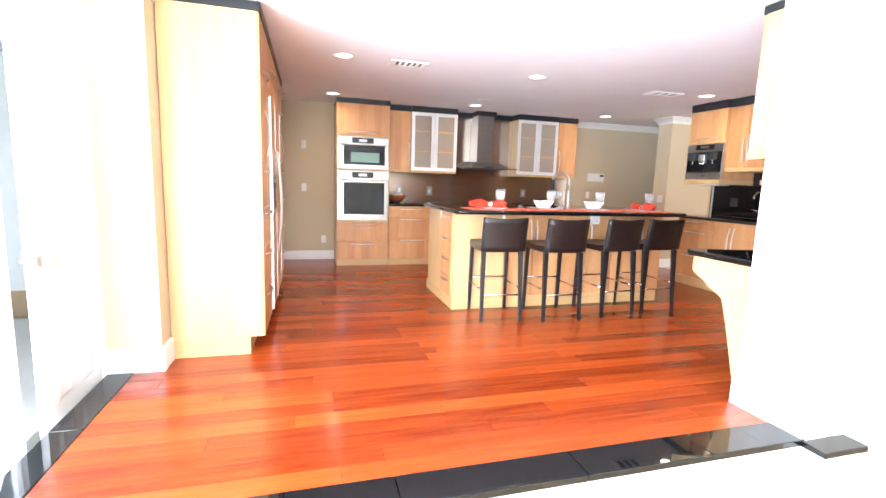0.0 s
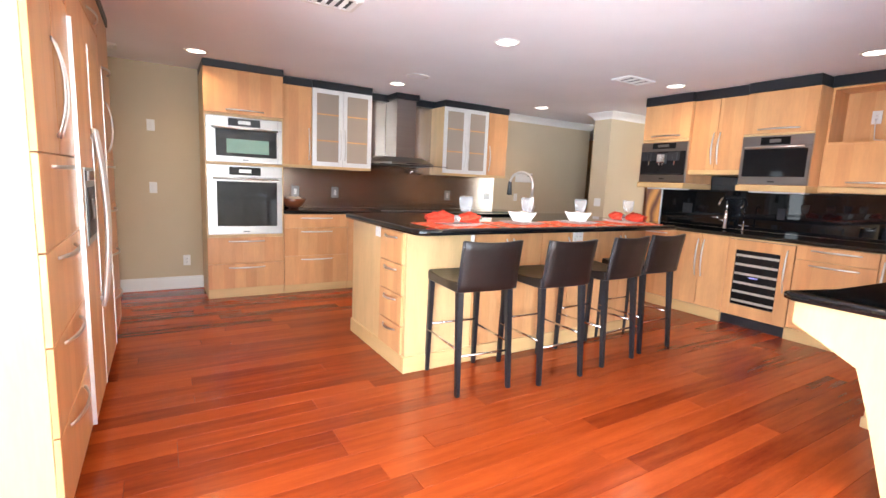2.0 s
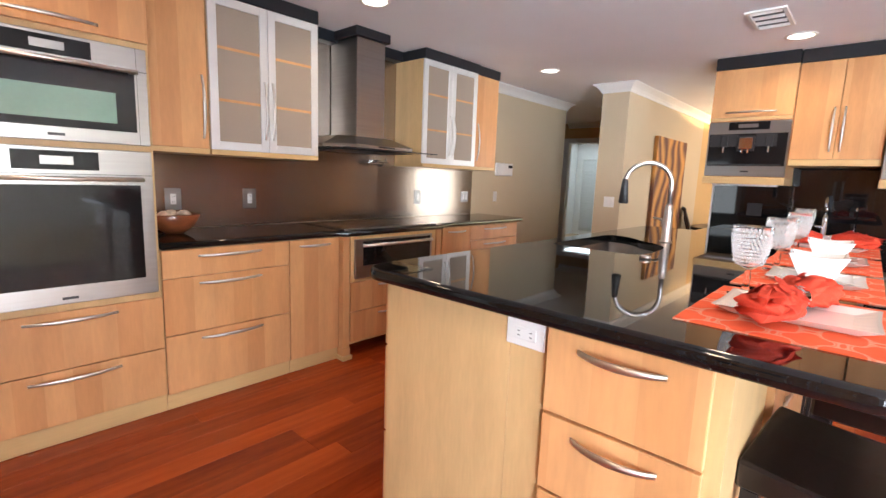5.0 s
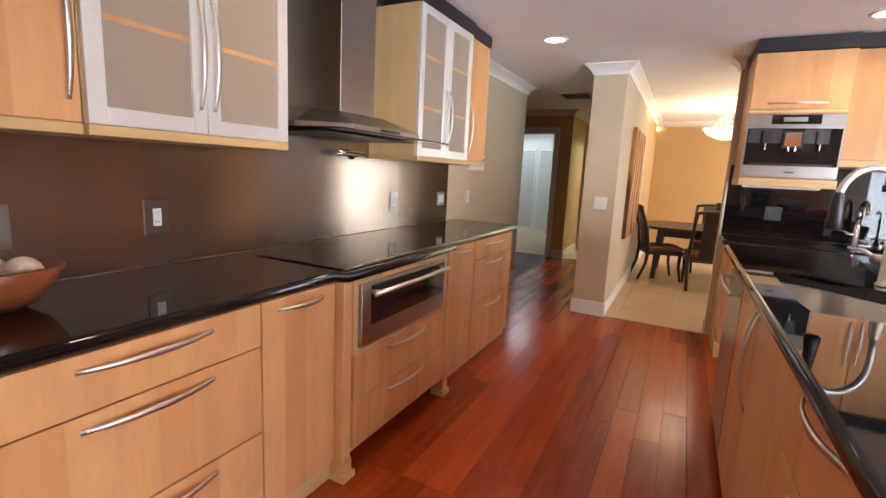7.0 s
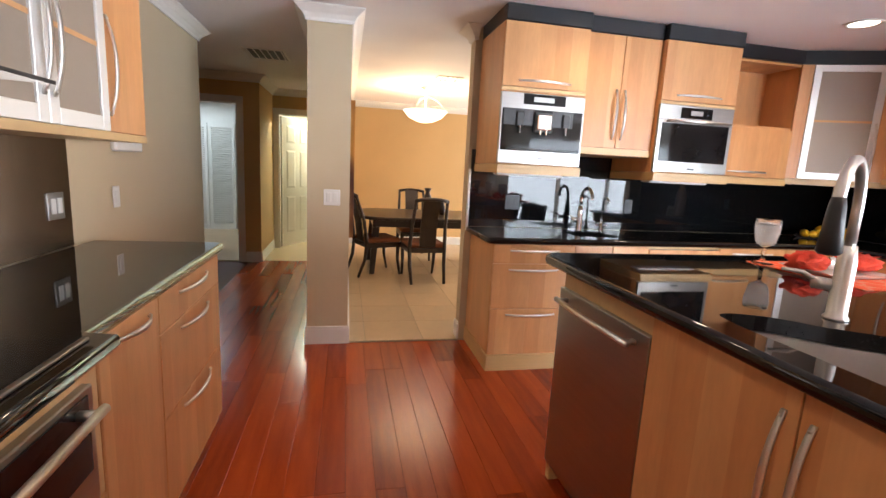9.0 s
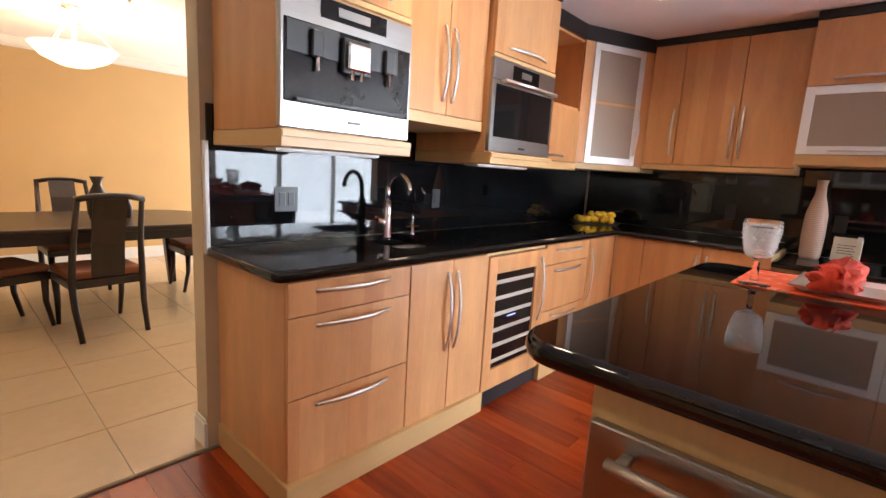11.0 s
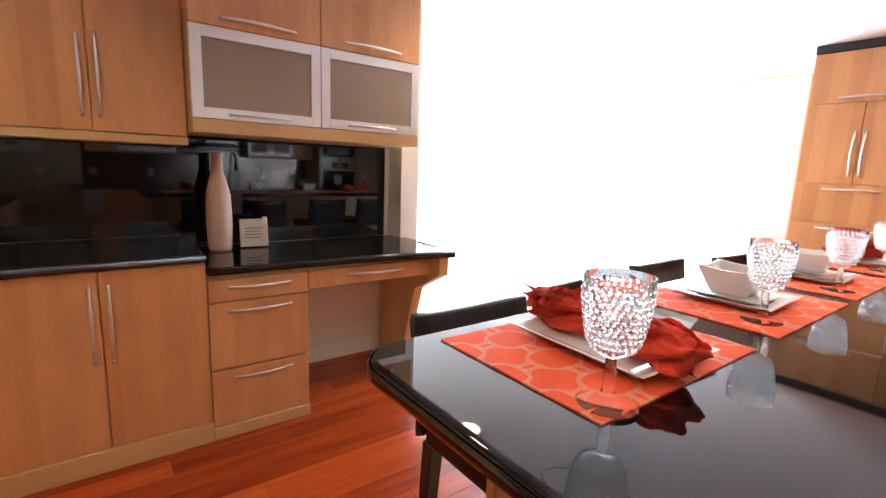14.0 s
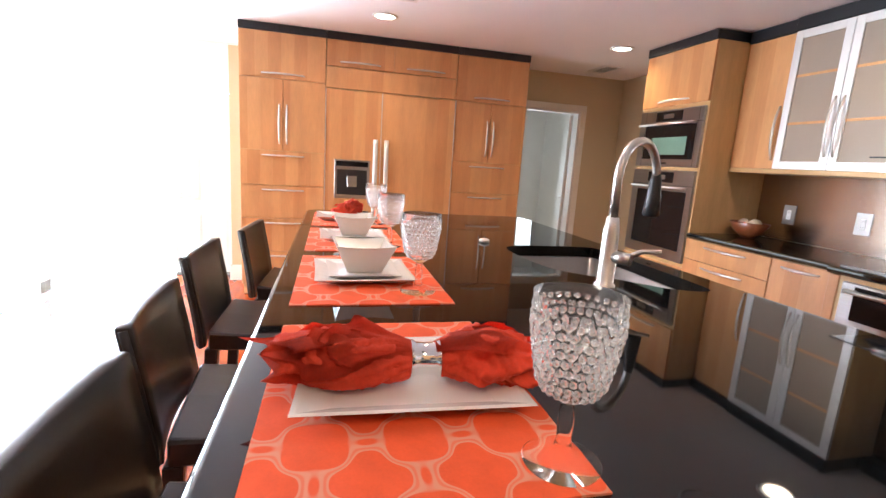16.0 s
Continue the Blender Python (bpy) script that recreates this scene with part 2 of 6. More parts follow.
def trellis_material():
    """Orange cloth with a pale trellis of rounded lozenges."""
    m = mat("orange_trellis_cloth", (0.84, 0.112, 0.028), 0.85, vary=0.12, scale=20, fine=260, bump=0.2)
    n, l = m.node_tree.nodes, m.node_tree.links
    b = n["Principled BSDF"]
    tc, sep = n.new("ShaderNodeTexCoord"), n.new("ShaderNodeSeparateXYZ")
    l.new(tc.outputs["Object"], sep.inputs[0])

    def mth(op, a, c):
        x = n.new("ShaderNodeMath")
        x.operation = op
        for i, v in enumerate((a, c)):
            if v is None:
                continue
            if isinstance(v, (int, float)):
                x.inputs[i].default_value = v
            else:
                l.new(v, x.inputs[i])
        return x.outputs[0]
    px, py = mth("MULTIPLY", sep.outputs[0], 2 * math.pi / 0.134), mth("MULTIPLY", sep.outputs[1], 2 * math.pi / 0.112)
    cx, cy = mth("COSINE", px, None), mth("COSINE", py, None)
    s1 = mth("ADD", cx, cy)
    wob = mth("MULTIPLY", mth("MULTIPLY", mth("COSINE", mth("MULTIPLY", px, 2.0), None), mth("COSINE", mth("MULTIPLY", py, 2.0), None)), 0.42)
    d = mth("ABSOLUTE", mth("ADD", s1, wob), None)
    line = n.new("ShaderNodeMapRange")
    line.inputs["From Min"].default_value, line.inputs["From Max"].default_value = 0.34, 0.26
    l.new(d, line.inputs["Value"])
    mx = n.new("ShaderNodeMix")
    mx.data_type = "RGBA"
    core = n.new("ShaderNodeMapRange")
    core.inputs["From Min"].default_value, core.inputs["From Max"].default_value, core.inputs["To Min"].default_value = 0.07, 0.15, 0.45
    l.new(d, core.inputs["Value"])
    mx.inputs["B"].default_value = (0.78, 0.32, 0.21, 1)
    l.new(mth("MULTIPLY", line.outputs[0], core.outputs[0]), mx.inputs["Factor"]), l.new(b.inputs["Base Color"].links[0].from_socket, mx.inputs["A"])
    l.new(mx.outputs["Result"], b.inputs["Base Color"])
    return m


TRELLIS = trellis_material()


def banded(name, c1, c2, scale, axis="Z", rough=0.5, wobble=1.2):
    m = mat(name, c1, rough, vary=0.1)
    n, l = m.node_tree.nodes, m.node_tree.links
    b = n["Principled BSDF"]
    tc, w, mx = n.new("ShaderNodeTexCoord"), n.new("ShaderNodeTexWave"), n.new("ShaderNodeMix")
    w.bands_direction = axis
    w.inputs["Scale"].default_value, w.inputs["Distortion"].default_value = scale, wobble
    l.new(tc.outputs["Object"], w.inputs[0])
    mx.data_type = "RGBA"
    mx.inputs["B"].default_value = (*c2, 1)
    l.new(w.outputs["Fac"], mx.inputs["Factor"]), l.new(b.inputs["Base Color"].links[0].from_socket, mx.inputs["A"])
    l.new(mx.outputs["Result"], b.inputs["Base Color"])
    return m


VASE = banded("striped_terracotta", (0.55, 0.33, 0.23), (0.66, 0.52, 0.42), 26)
CANVAS = banded("abstract_canvas", (0.10, 0.025, 0.012), (0.62, 0.30, 0.07), 1.1, "X", 0.6, 11.0)


# ---- building helpers ----
def box(bm, x0, x1, y0, y1, z0, z1, bevel=0.0, seg=1):
    r = bmesh.ops.create_cube(bm, size=1.0, matrix=Matrix.Translation(((x0 + x1) / 2, (y0 + y1) / 2, (z0 + z1) / 2)) @ Matrix.Diagonal((abs(x1 - x0), abs(y1 - y0), abs(z1 - z0), 1)))
    if bevel:
        vs = set(r["verts"])
        es = [e for e in bm.edges if e.verts[0] in vs and e.verts[1] in vs]
        bmesh.ops.bevel(bm, geom=es, offset=bevel, segments=seg, affect="EDGES", profile=0.5)
    return bm


def bx(*a, **k):
    return box(bmesh.new(), *a, **k)


def mesh_of(name, bm, material, smooth=False):
    me = bpy.data.meshes.new(name)
    bm.normal_update()
    bm.to_mesh(me)
    bm.free()
    me.materials.append(material)
    if smooth:
        me.polygons.foreach_set("use_smooth", [True] * len(me.polygons))
    return me


def part(name, bm, material, parent=None, label="", smooth=False, m=None):
    me = bm if isinstance(bm, bpy.types.Mesh) else mesh_of(name, bm, material, smooth)
    ob = new(name, me)
    ob.parent = parent
    if m is not None:
        ob.matrix_basis = m
    if label:
        tagged(ob, label)
    return ob


def thing(name, m, label, category, group="", kind=""):
    ob = new(name)
    ob.empty_display_size = 0.05
    ob.matrix_basis = m
    return tagged(ob, label, category, group, kind)


def solid(name, bm, material, label, category, group="", kind="", smooth=False, m=None):
    return tagged(part(name, bm, material, None, "", smooth, m), label, category, group, kind)


def prism(bm, pts, a, b, axis="x"):
    """A prism over the outline pts (two coordinates each) from a to b along an axis."""
    def at(p, v):
        return (v, p[0], p[1]) if axis == "x" else (p[0], v, p[1]) if axis == "y" else (p[0], p[1], v)
    lo, hi = [bm.verts.new(at(p, a)) for p in pts], [bm.verts.new(at(p, b)) for p in pts]
    bm.faces.new(lo), bm.faces.new(hi)
    for i in range(len(pts)):
        j = (i + 1) % len(pts)
        bm.faces.new((lo[i], lo[j], hi[j], hi[i]))
    bmesh.ops.recalc_face_normals(bm, faces=bm.faces[:])
    return bm


def lathe(profile, n=32, bm=None, at=(0, 0, 0)):
    bm = bm or bmesh.new()
    rings = []
    for r, z in profile:
        rings.append([bm.verts.new((at[0] + r * math.cos(2 * math.pi * i / n), at[1] + r * math.sin(2 * math.pi * i / n), at[2] + z)) for i in range(n)])
    for a, b in zip(rings, rings[1:]):
        for i in range(n):
            j = (i + 1) % n
            bm.faces.new((a[i], a[j], b[j], b[i]))
    for ring, flip in ((rings[0], True), (rings[-1], False)):
        if (Vector(ring[0].co) - Vector(ring[n // 2].co)).length > 1e-4:
            bm.faces.new(ring[::-1] if flip else ring)
    return bm


def tube(points, radius, n=10, bm=None, flat=1.0):
    """A round bar along points; radius may be a number or one for each point."""
    bm = bm or bmesh.new()
    pts = [Vector(p) for p in points]
    rad = radius if isinstance(radius, (list, tuple)) else [radius] * len(pts)
    rings, side = [], None
    for i, p in enumerate(pts):
        d = (pts[min(i + 1, len(pts) - 1)] - pts[max(i - 1, 0)]).normalized()
        if side is None:
            side = d.orthogonal().normalized()
        side = (side - d * side.dot(d)).normalized()
        up = d.cross(side)
        rings.append([bm.verts.new(p + rad[i] * (math.cos(2 * math.pi * k / n) * side + flat * math.sin(2 * math.pi * k / n) * up)) for k in range(n)])
    for a, b in zip(rings, rings[1:]):
        for k in range(n):
            j = (k + 1) % n
            bm.faces.new((a[k], a[j], b[j], b[k]))
    bm.faces.new(rings[0][::-1]), bm.faces.new(rings[-1])
    return bm


# ---- cabinet pieces: local x to the viewer's right, the front towards -y, z up ----
HANDLES = {}


def handle_mesh(length, upright):
    key = (round(length, 2), upright)
    if key not in HANDLES:
        bm = bmesh.new()
        n, half = 14, length / 2
        prev = None
        for i in range(n + 1):
            s = -1 + 2 * i / n
            y = -0.030 * (1 - abs(s) ** 2.2) - 0.002
            w = 0.0085 * (1 - 0.35 * abs(s))
            t = 0.0035
            a = s * half
            ring = [(a, y - t, -w), (a, y - t, w), (a, y + t, w), (a, y + t, -w)]
            if upright:
                ring = [(p[2], p[1], p[0]) for p in ring]
            ring = [bm.verts.new(p) for p in ring]
            if prev:
                for k in range(4):
                    bm.faces.new((prev[k], prev[(k + 1) % 4], ring[(k + 1) % 4], ring[k]))
            else:
                bm.faces.new(ring)
            prev = ring
        bm.faces.new(prev)
        for s in (-1, 1):
            c = s * (half - 0.012)
            lo = (c, -0.010, 0) if not upright else (0, -0.010, c)
            box(bm, lo[0] - 0.004, lo[0] + 0.004, -0.012, 0.0, lo[2] - 0.004, lo[2] + 0.004)
        bmesh.ops.recalc_face_normals(bm, faces=bm.faces[:])
        HANDLES[key] = mesh_of("handle", bm, NICKEL, True)
    return HANDLES[key]


def handle(parent, x, z, length, upright=False, y=-0.02):
    return part("handle", handle_mesh(length, upright), None, parent, "bowed satin nickel handle", m=pose(x, y, z))


def front(parent, x0, x1, z0, z1, pull=None, name="drawer", material=None, y=0.0, length=None):
    """A flat front with a bowed pull: t(op), b(ottom), l(eft), r(ight)."""
    g = 0.0023
    ob = part(name, bx(x0 + g, x1 - g, y - 0.02, y, z0 + g, z1 - g, bevel=0.0018), material or MAPLE, parent)
    w, h = x1 - x0, z1 - z0
    if pull in ("t", "b"):
        L = length or min(0.36, 0.62 * w)
        handle(ob, (x0 + x1) / 2, z1 - 0.042 if pull == "t" else z0 + 0.04, L, False, y - 0.02)
    elif pull in ("l", "r"):
        L = length or min(0.36, 0.45 * h)
        zc = z0 + 0.06 + L / 2 if pull_low else z1 - 0.06 - L / 2
        handle(ob, x0 + 0.032 if pull == "l" else x1 - 0.032, zc, L, True, y - 0.02)
    return ob


pull_low = False


def glass_front(parent, x0, x1, z0, z1, pull, shelves=()):
    g, f = 0.0016, 0.052
    ob = part("glass_door", bmesh.new(), ALU, parent, "satin aluminium framed frosted glass door")
    bm = bmesh.new()
    for a, b, c, d in ((x0 + g, x0 + f, z0 + g, z1 - g), (x1 - f, x1 - g, z0 + g, z1 - g), (x0 + f, x1 - f, z1 - f, z1 - g), (x0 + f, x1 - f, z0 + g, z0 + f)):
        box(bm, a, b, -0.02, 0, c, d, bevel=0.0015)
    bm.to_mesh(ob.data)
    bm.free()
    part("pane", bx(x0 + f - 0.004, x1 - f + 0.004, -0.012, -0.007, z0 + f - 0.004, z1 - f + 0.004), FROST, ob, "frosted glass pane")
    for s in shelves:
        part("shelf", bx(x0 + f, x1 - f, -0.0145, -0.0125, s - 0.008, s + 0.008), MAPLE, ob, "shelf edge showing behind the pane")
    if pull in ("l", "r"):
        handle(ob, x0 + 0.026 if pull == "l" else x1 - 0.026, z0 + 0.26, 0.36, True)
    elif pull == "b":
        handle(ob, (x0 + x1) / 2, z0 + 0.026, 0.30)
    return ob


def carcass(parent, w, d, z0, z1, material=None, name="body", x0=0.0):
    return part(name, bx(x0, w, 0.0, d, z0, z1, bevel=0.0015), material or BIRCH, parent)


def plinth(parent, w, d, h=0.10, x0=0.0, material=None, y=0.0):
    return part("plinth", bx(x0, w, y, d, 0.0, h, bevel=0.002), material or PLINTH, parent)


def black_trim(parent, w, d, z0, z1, x0=0.0, out=0.03):
    return part("cornice", bx(x0, w, -out, d, z0, z1, bevel=0.004), TRIM_BLACK, parent, "black lacquered cornice")


BACK = lambda x, y: pose(x, y, 0)
RIGHT = lambda x, y: pose(x, y, 0, 0, 0, -90)
SOUTH = lambda x, y: pose(x, y, 0, 0, 0, 180)
WEST = lambda x, y: pose(x, y, 0, 0, 0, 90)
# ---- structure ----
YB, XR, YS = 8.14, 6.23, 2.50          # inner faces of the back, right and south kitchen walls
LOW = -0.16                            # the living room's floor lies one step down


def wall(name, x0, x1, y0, y1, z0, z1, material, label):
    return solid(name, bx(x0, x1, y0, y1, z0, z1), material, label, "wall", kind="structure")


wall("wall_north", -0.36, 7.18, YB, YB + 0.12, 0, CEIL, WALL, "beige painted kitchen wall behind the cooktop run")
wall("wall_east", XR, XR + 0.12, YS - 0.18, 5.99, 0, CEIL, WALL, "beige painted wall behind the wet bar run")
wall("wall_south", 3.29, XR, YS - 0.18, YS, LOW, CEIL, WALL_W, "cream painted wall between kitchen and living room")
wall("wall_pilaster", 3.15, 3.29, 2.25, 2.68, 0, CEIL, WALL_W, "cream painted pilaster at the end of the desk wall")
wall("wall_west_stub", -0.55, -0.24, 3.87, 4.06, 0, CEIL, WALL, "beige painted wall end beside the pantry")
wall("wall_west", -0.36, -0.24, 4.06, 6.78, 0, CEIL, WALL, "beige painted wall behind the refrigerator")
wall("wall_west_lintel", -0.36, -0.24, 6.95, 7.62, 2.0, CEIL, WALL, "beige painted wall above the side doorway")
wall("wall_west_return", -0.36, -0.24, 7.62, YB, 0, CEIL, WALL, "beige painted wall beside the side doorway")
wall("wall_west_pier", -0.36, -0.24, 6.78, 6.95, 0, CEIL, WALL, "beige painted pier beside the refrigerator")
# the column is the end of the wall between hall and dining room
wall("wall_column", 6.20, 9.20, 6.88, 7.18, 0, CEIL, WALL, "beige painted column and wall between hall and dining room")
wall("wall_dining_east", 10.9, 11.02, 3.8, 7.18, 0, CEIL, WALL_Y, "ochre painted far wall of the dining room")
wall("wall_dining_east_sill", 10.9, 11.02, 2.6, 3.8, 0, 0.15, WALL_Y, "ochre painted wall under the dining room's side window")
wall("wall_dining_east_head", 10.9, 11.02, 2.6, 3.8, 2.1, CEIL, WALL_Y, "ochre painted wall over the dining room's side window")
wall("wall_dining_north", 9.20, 10.9, 6.88, 7.0, 0, CEIL, WALL_Y, "ochre painted side wall of the dining room")
for k, (a, b, c, d) in enumerate(((XR + 0.12, 8.5, 0, CEIL), (10.8, 10.9, 0, CEIL), (8.5, 10.8, 0, 0.15), (8.5, 10.8, 2.1, CEIL))):
    wall("wall_dining_south_%d" % (k + 1), a, b, 2.48, 2.6, c, d, WALL_Y, "ochre painted dining room wall round its window")
wall("wall_hall_north", 7.06, 7.18, YB + 0.12, 10.6, 0, CEIL, WALL, "beige painted hall return wall")
wall("wall_hall_end_a", 9.20, 9.32, 8.0, 8.27, 0, CEIL, WALL_Y, "ochre painted wall beside the louvred closet room")
wall("wall_hall_end_b", 9.20, 9.32, 8.27, 9.15, 2.05, CEIL, WALL_Y, "ochre painted wall above the closet room doorway")
wall("wall_hall_end_c", 9.20, 9.32, 9.15, 10.6, 0, CEIL, WALL_Y, "ochre painted hall end wall")
wall("wall_hall_side", 9.32, 10.42, 8.0, 8.12, 0, CEIL, WALL_Y, "ochre painted hall side wall")
wall("wall_bath_lintel", 10.30, 10.42, 7.0, 8.0, 2.05, CEIL, WALL_Y, "ochre painted wall above the bathroom door")
wall("wall_hall_back", 7.18, 9.20, 10.48, 10.6, 0, CEIL, WALL_Y, "ochre painted wall at the back of the hall")
wall("wall_bath_far", 12.6, 12.7, 6.9, 8.22, 0, CEIL, WALL_W, "cream bathroom wall")
wall("wall_bath_south", 11.02, 12.6, 6.9, 7.0, 0, CEIL, WALL_W, "cream bathroom side wall")
wall("wall_bath_north", 10.42, 12.6, 8.12, 8.22, 0, CEIL, WALL_W, "cream bathroom side wall")
wall("wall_closet_far", 12.3, 12.4, 8.22, 10.6, 0, CEIL, WHITE, "white closet room wall")
wall("wall_closet_north", 9.32, 12.3, 10.5, 10.6, 0, CEIL, WHITE, "white closet room side wall")
wall("wall_side_room_far", -2.6, -2.5, 6.4, 8.6, 0, CEIL, WHITE, "white wall of the room beyond the side doorway")
wall("wall_side_room_north", -2.5, -0.36, 8.26, 8.36, 0, CEIL, WHITE, "white wall of the side room")
wall("wall_side_room_south", -2.5, -0.36, 6.4, 6.5, 0, CEIL, WHITE, "white wall of the side room")
# living room shell
wall("wall_living_east", 6.6, 6.72, -4.1, 2.32, LOW, CEIL, WALL_W, "cream painted living room wall")
wall("wall_living_corner", -0.78, -0.66, -4.1, -3.2, LOW, CEIL, WALL_W, "cream painted corner of the living room")
wall("wall_living_west_head", -0.78, -0.66, -3.2, 3.26, 2.12, CEIL, WALL_W, "cream painted wall above the sliding glass doors")
wall("wall_living_west_door_head", -0.78, -0.66, 3.26, 3.87, 1.90, CEIL, WALL_W, "cream painted wall above the white door")
wall("wall_living_west_end", -0.78, -0.55, 3.87, 4.06, LOW, CEIL, WALL_W, "cream painted wall end beside the white door")
wall("wall_living_south_a", -0.66, -0.3, -4.1, -3.98, LOW, CEIL, WALL_W, "cream painted living room wall")
wall("wall_living_south_b", 1.3, 6.6, -4.1, -3.98, LOW, CEIL, WALL_W, "cream painted living room wall")
wall("wall_living_south_head", -0.3, 1.3, -4.1, -3.98, 2.12, CEIL, WALL_W, "cream painted wall above the south glass doors")

solid("ceiling", bx(-2.6, 12.8, -4.1, 10.6, CEIL, CEIL + 0.12), CEILING, "smooth off-white painted ceiling", "ceiling", kind="structure")
floor = solid("floor", bx(-0.40, 9.3, 2.42, 10.6, -0.30, -0.016), PLANK_DARK, "reddish Brazilian cherry plank floor", "floor", kind="structure")
for k, (a, b, c, d, mt) in enumerate(((9.3, 12.7, 7.0, 10.6, TILE), (-2.6, -0.40, 6.4, 8.4, TILE))):
    solid("floor_%d" % (k + 2), bx(a, b, c, d, -0.3, 0.0), mt, "pale tiled floor of a side room", "floor", kind="structure")
floor_d = solid("floor_dining", bx(XR + 0.0, 11.0, 2.6, 7.0, -0.014, -0.004), GROUT, "cream travertine dining room floor", "floor", kind="structure")
floor_l = solid("floor_living", bx(-0.75, 6.7, -4.1, 2.46, LOW - 0.14, LOW - 0.006), GROUT, "pale tiled living room floor", "floor", kind="structure")
# black granite edge along the step
edge = thing("step_edging", pose(0, 0, 0), "polished black granite edging on the step", "step edging", kind="structure")
for x0, x1 in ((-0.55, 0.10), (0.103, 1.02), (1.023, 1.86), (1.863, 2.55), (2.553, 3.15)):
    part("slab", bx(x0, x1, 2.25, 2.44, -0.03, 0.006, bevel=0.003), GRANITE, edge)
for y0, y1 in ((2.443, 3.15), (3.153, 3.87)):
    part("slab", bx(-0.55, -0.40, y0, y1, -0.03, 0.006, bevel=0.003), GRANITE, edge)
part("slab", bx(3.12, 3.42, 2.13, 2.25, -0.03, 0.004, bevel=0.003), GRANITE, edge)
solid("step_riser", bx(-0.53, 3.40, 2.27, 2.41, LOW, -0.03), WHITE, "white painted riser under the black edging", "riser", kind="structure")
solid("step_riser_2", bx(3.14, 3.40, 2.15, 2.27, LOW, -0.03), WHITE, "white painted block under the pilaster's black slab", "riser", kind="structure")
solid("step_riser_3", bx(-0.53, -0.41, 2.41, 3.87, LOW, -0.03), WHITE, "white painted riser under the black edging", "riser", kind="structure")


def skirting(name, x0, x1, y0, y1, z=0.0, h=0.14):
    bm = bx(x0, x1, y0, y1, z, z + h - 0.02, bevel=0.002)
    e = 0.004
    box(bm, x0 + (e if x1 - x0 > y1 - y0 else 0), x1 - (e if x1 - x0 > y1 - y0 else 0), y0 + e, y1 - e, z + h - 0.022, z + h, bevel=0.003)
    return solid(name, bm, WHITE, "white painted moulded baseboard", "baseboard", kind="structure")


skirting("baseboard_1", -0.24, 1.065, YB - 0.016, YB)
skirting("baseboard_2", 5.28, 7.18, YB - 0.016, YB)
skirting("baseboard_3", 6.184, 6.20, 6.864, 7.196)
skirting("baseboard_4", 6.20, 10.9, 6.864, 6.88)
skirting("baseboard_5", 6.20, 9.2, 7.18, 7.196)
skirting("baseboard_6", 10.884, 10.9, 2.6, 6.864)
skirting("baseboard_7", XR, XR + 0.12, 5.99, 6.006)
skirting("baseboard_8", 9.184, 9.2, 8.0, 8.19)
skirting("baseboard_9", 9.2, 10.28, 7.984, 8.0)
skirting("baseboard_10", 3.13, 3.15, 2.26, 2.70, h=0.16)
skirting("baseboard_11", 3.30, 4.13, YS, YS + 0.016)
skirting("baseboard_12", 3.43, 6.6, 2.302, 2.32, z=LOW, h=0.17)
skirting("baseboard_13", -0.57, -0.22, 3.85, 3.87, h=0.16)
skirting("baseboard_14", -0.24, -0.22, 3.87, 4.06, h=0.16)
skirting("baseboard_15", -0.24, -0.224, 7.70, YB - 0.016)


def crown(name, pts, h=0.095, w=0.085):
    """A crown moulding swept along pts, its wall on the left hand of the way."""
    prof = [(0, -h), (0.012, -h), (0.016, -h * 0.78), (0.035, -h * 0.5), (0.06, -h * 0.28), (w * 0.82, -h * 0.2), (w, -h * 0.1), (w, 0), (0, 0)]
    bm = bmesh.new()
    p2 = [Vector((*p, 0)) for p in pts]
    rings = []
    for i, p in enumerate(p2):
        d0 = (p - p2[i - 1]).normalized() if i else None
        d1 = (p2[i + 1] - p).normalized() if i < len(p2) - 1 else None
        n0 = Vector((d0.y, -d0.x, 0)) if d0 else None
        n1 = Vector((d1.y, -d1.x, 0)) if d1 else None
        if n0 and n1:
            nn = (n0 + n1).normalized()
            nn = nn / max(0.3, nn.dot(n0))
        else:
            nn = n0 or n1
        rings.append([bm.verts.new((p.x + nn.x * a, p.y + nn.y * a, CEIL - 0.001 + b)) for a, b in prof])
    for r0, r1 in zip(rings, rings[1:]):
        for k in range(len(prof)):
            j = (k + 1) % len(prof)
            bm.faces.new((r0[k], r0[j], r1[j], r1[k]))
    bm.faces.new(rings[0]), bm.faces.new(rings[-1])
    bmesh.ops.recalc_face_normals(bm, faces=bm.faces[:])
    return solid(name, bm, WHITE, "white painted crown moulding", "crown moulding", kind="structure")


crown("trim_1", [(5.16, YB), (7.18, YB), (7.18, YB + 0.5)])
crown("trim_2", [(9.2, 7.18), (6.20, 7.18), (6.20, 6.88), (10.9, 6.88), (10.9, 2.6)])
crown("trim_3", [(XR + 0.12, 2.6), (XR + 0.12, 5.99), (XR, 5.99), (XR, 5.97)])
crown("trim_4", [(9.2, 9.15), (9.2, 8.0), (10.3, 8.0), (10.3, 7.0)])
crown("trim_5", [(-0.55, 3.9), (-0.55, 3.87), (-0.24, 3.87), (-0.24, 4.055)])
crown("trim_6", [(3.29, 2.70), (3.29, 2.68), (3.15, 2.68), (3.15, 2.25), (3.29, 2.25), (3.29, 2.32), (6.6, 2.32)][::-1])


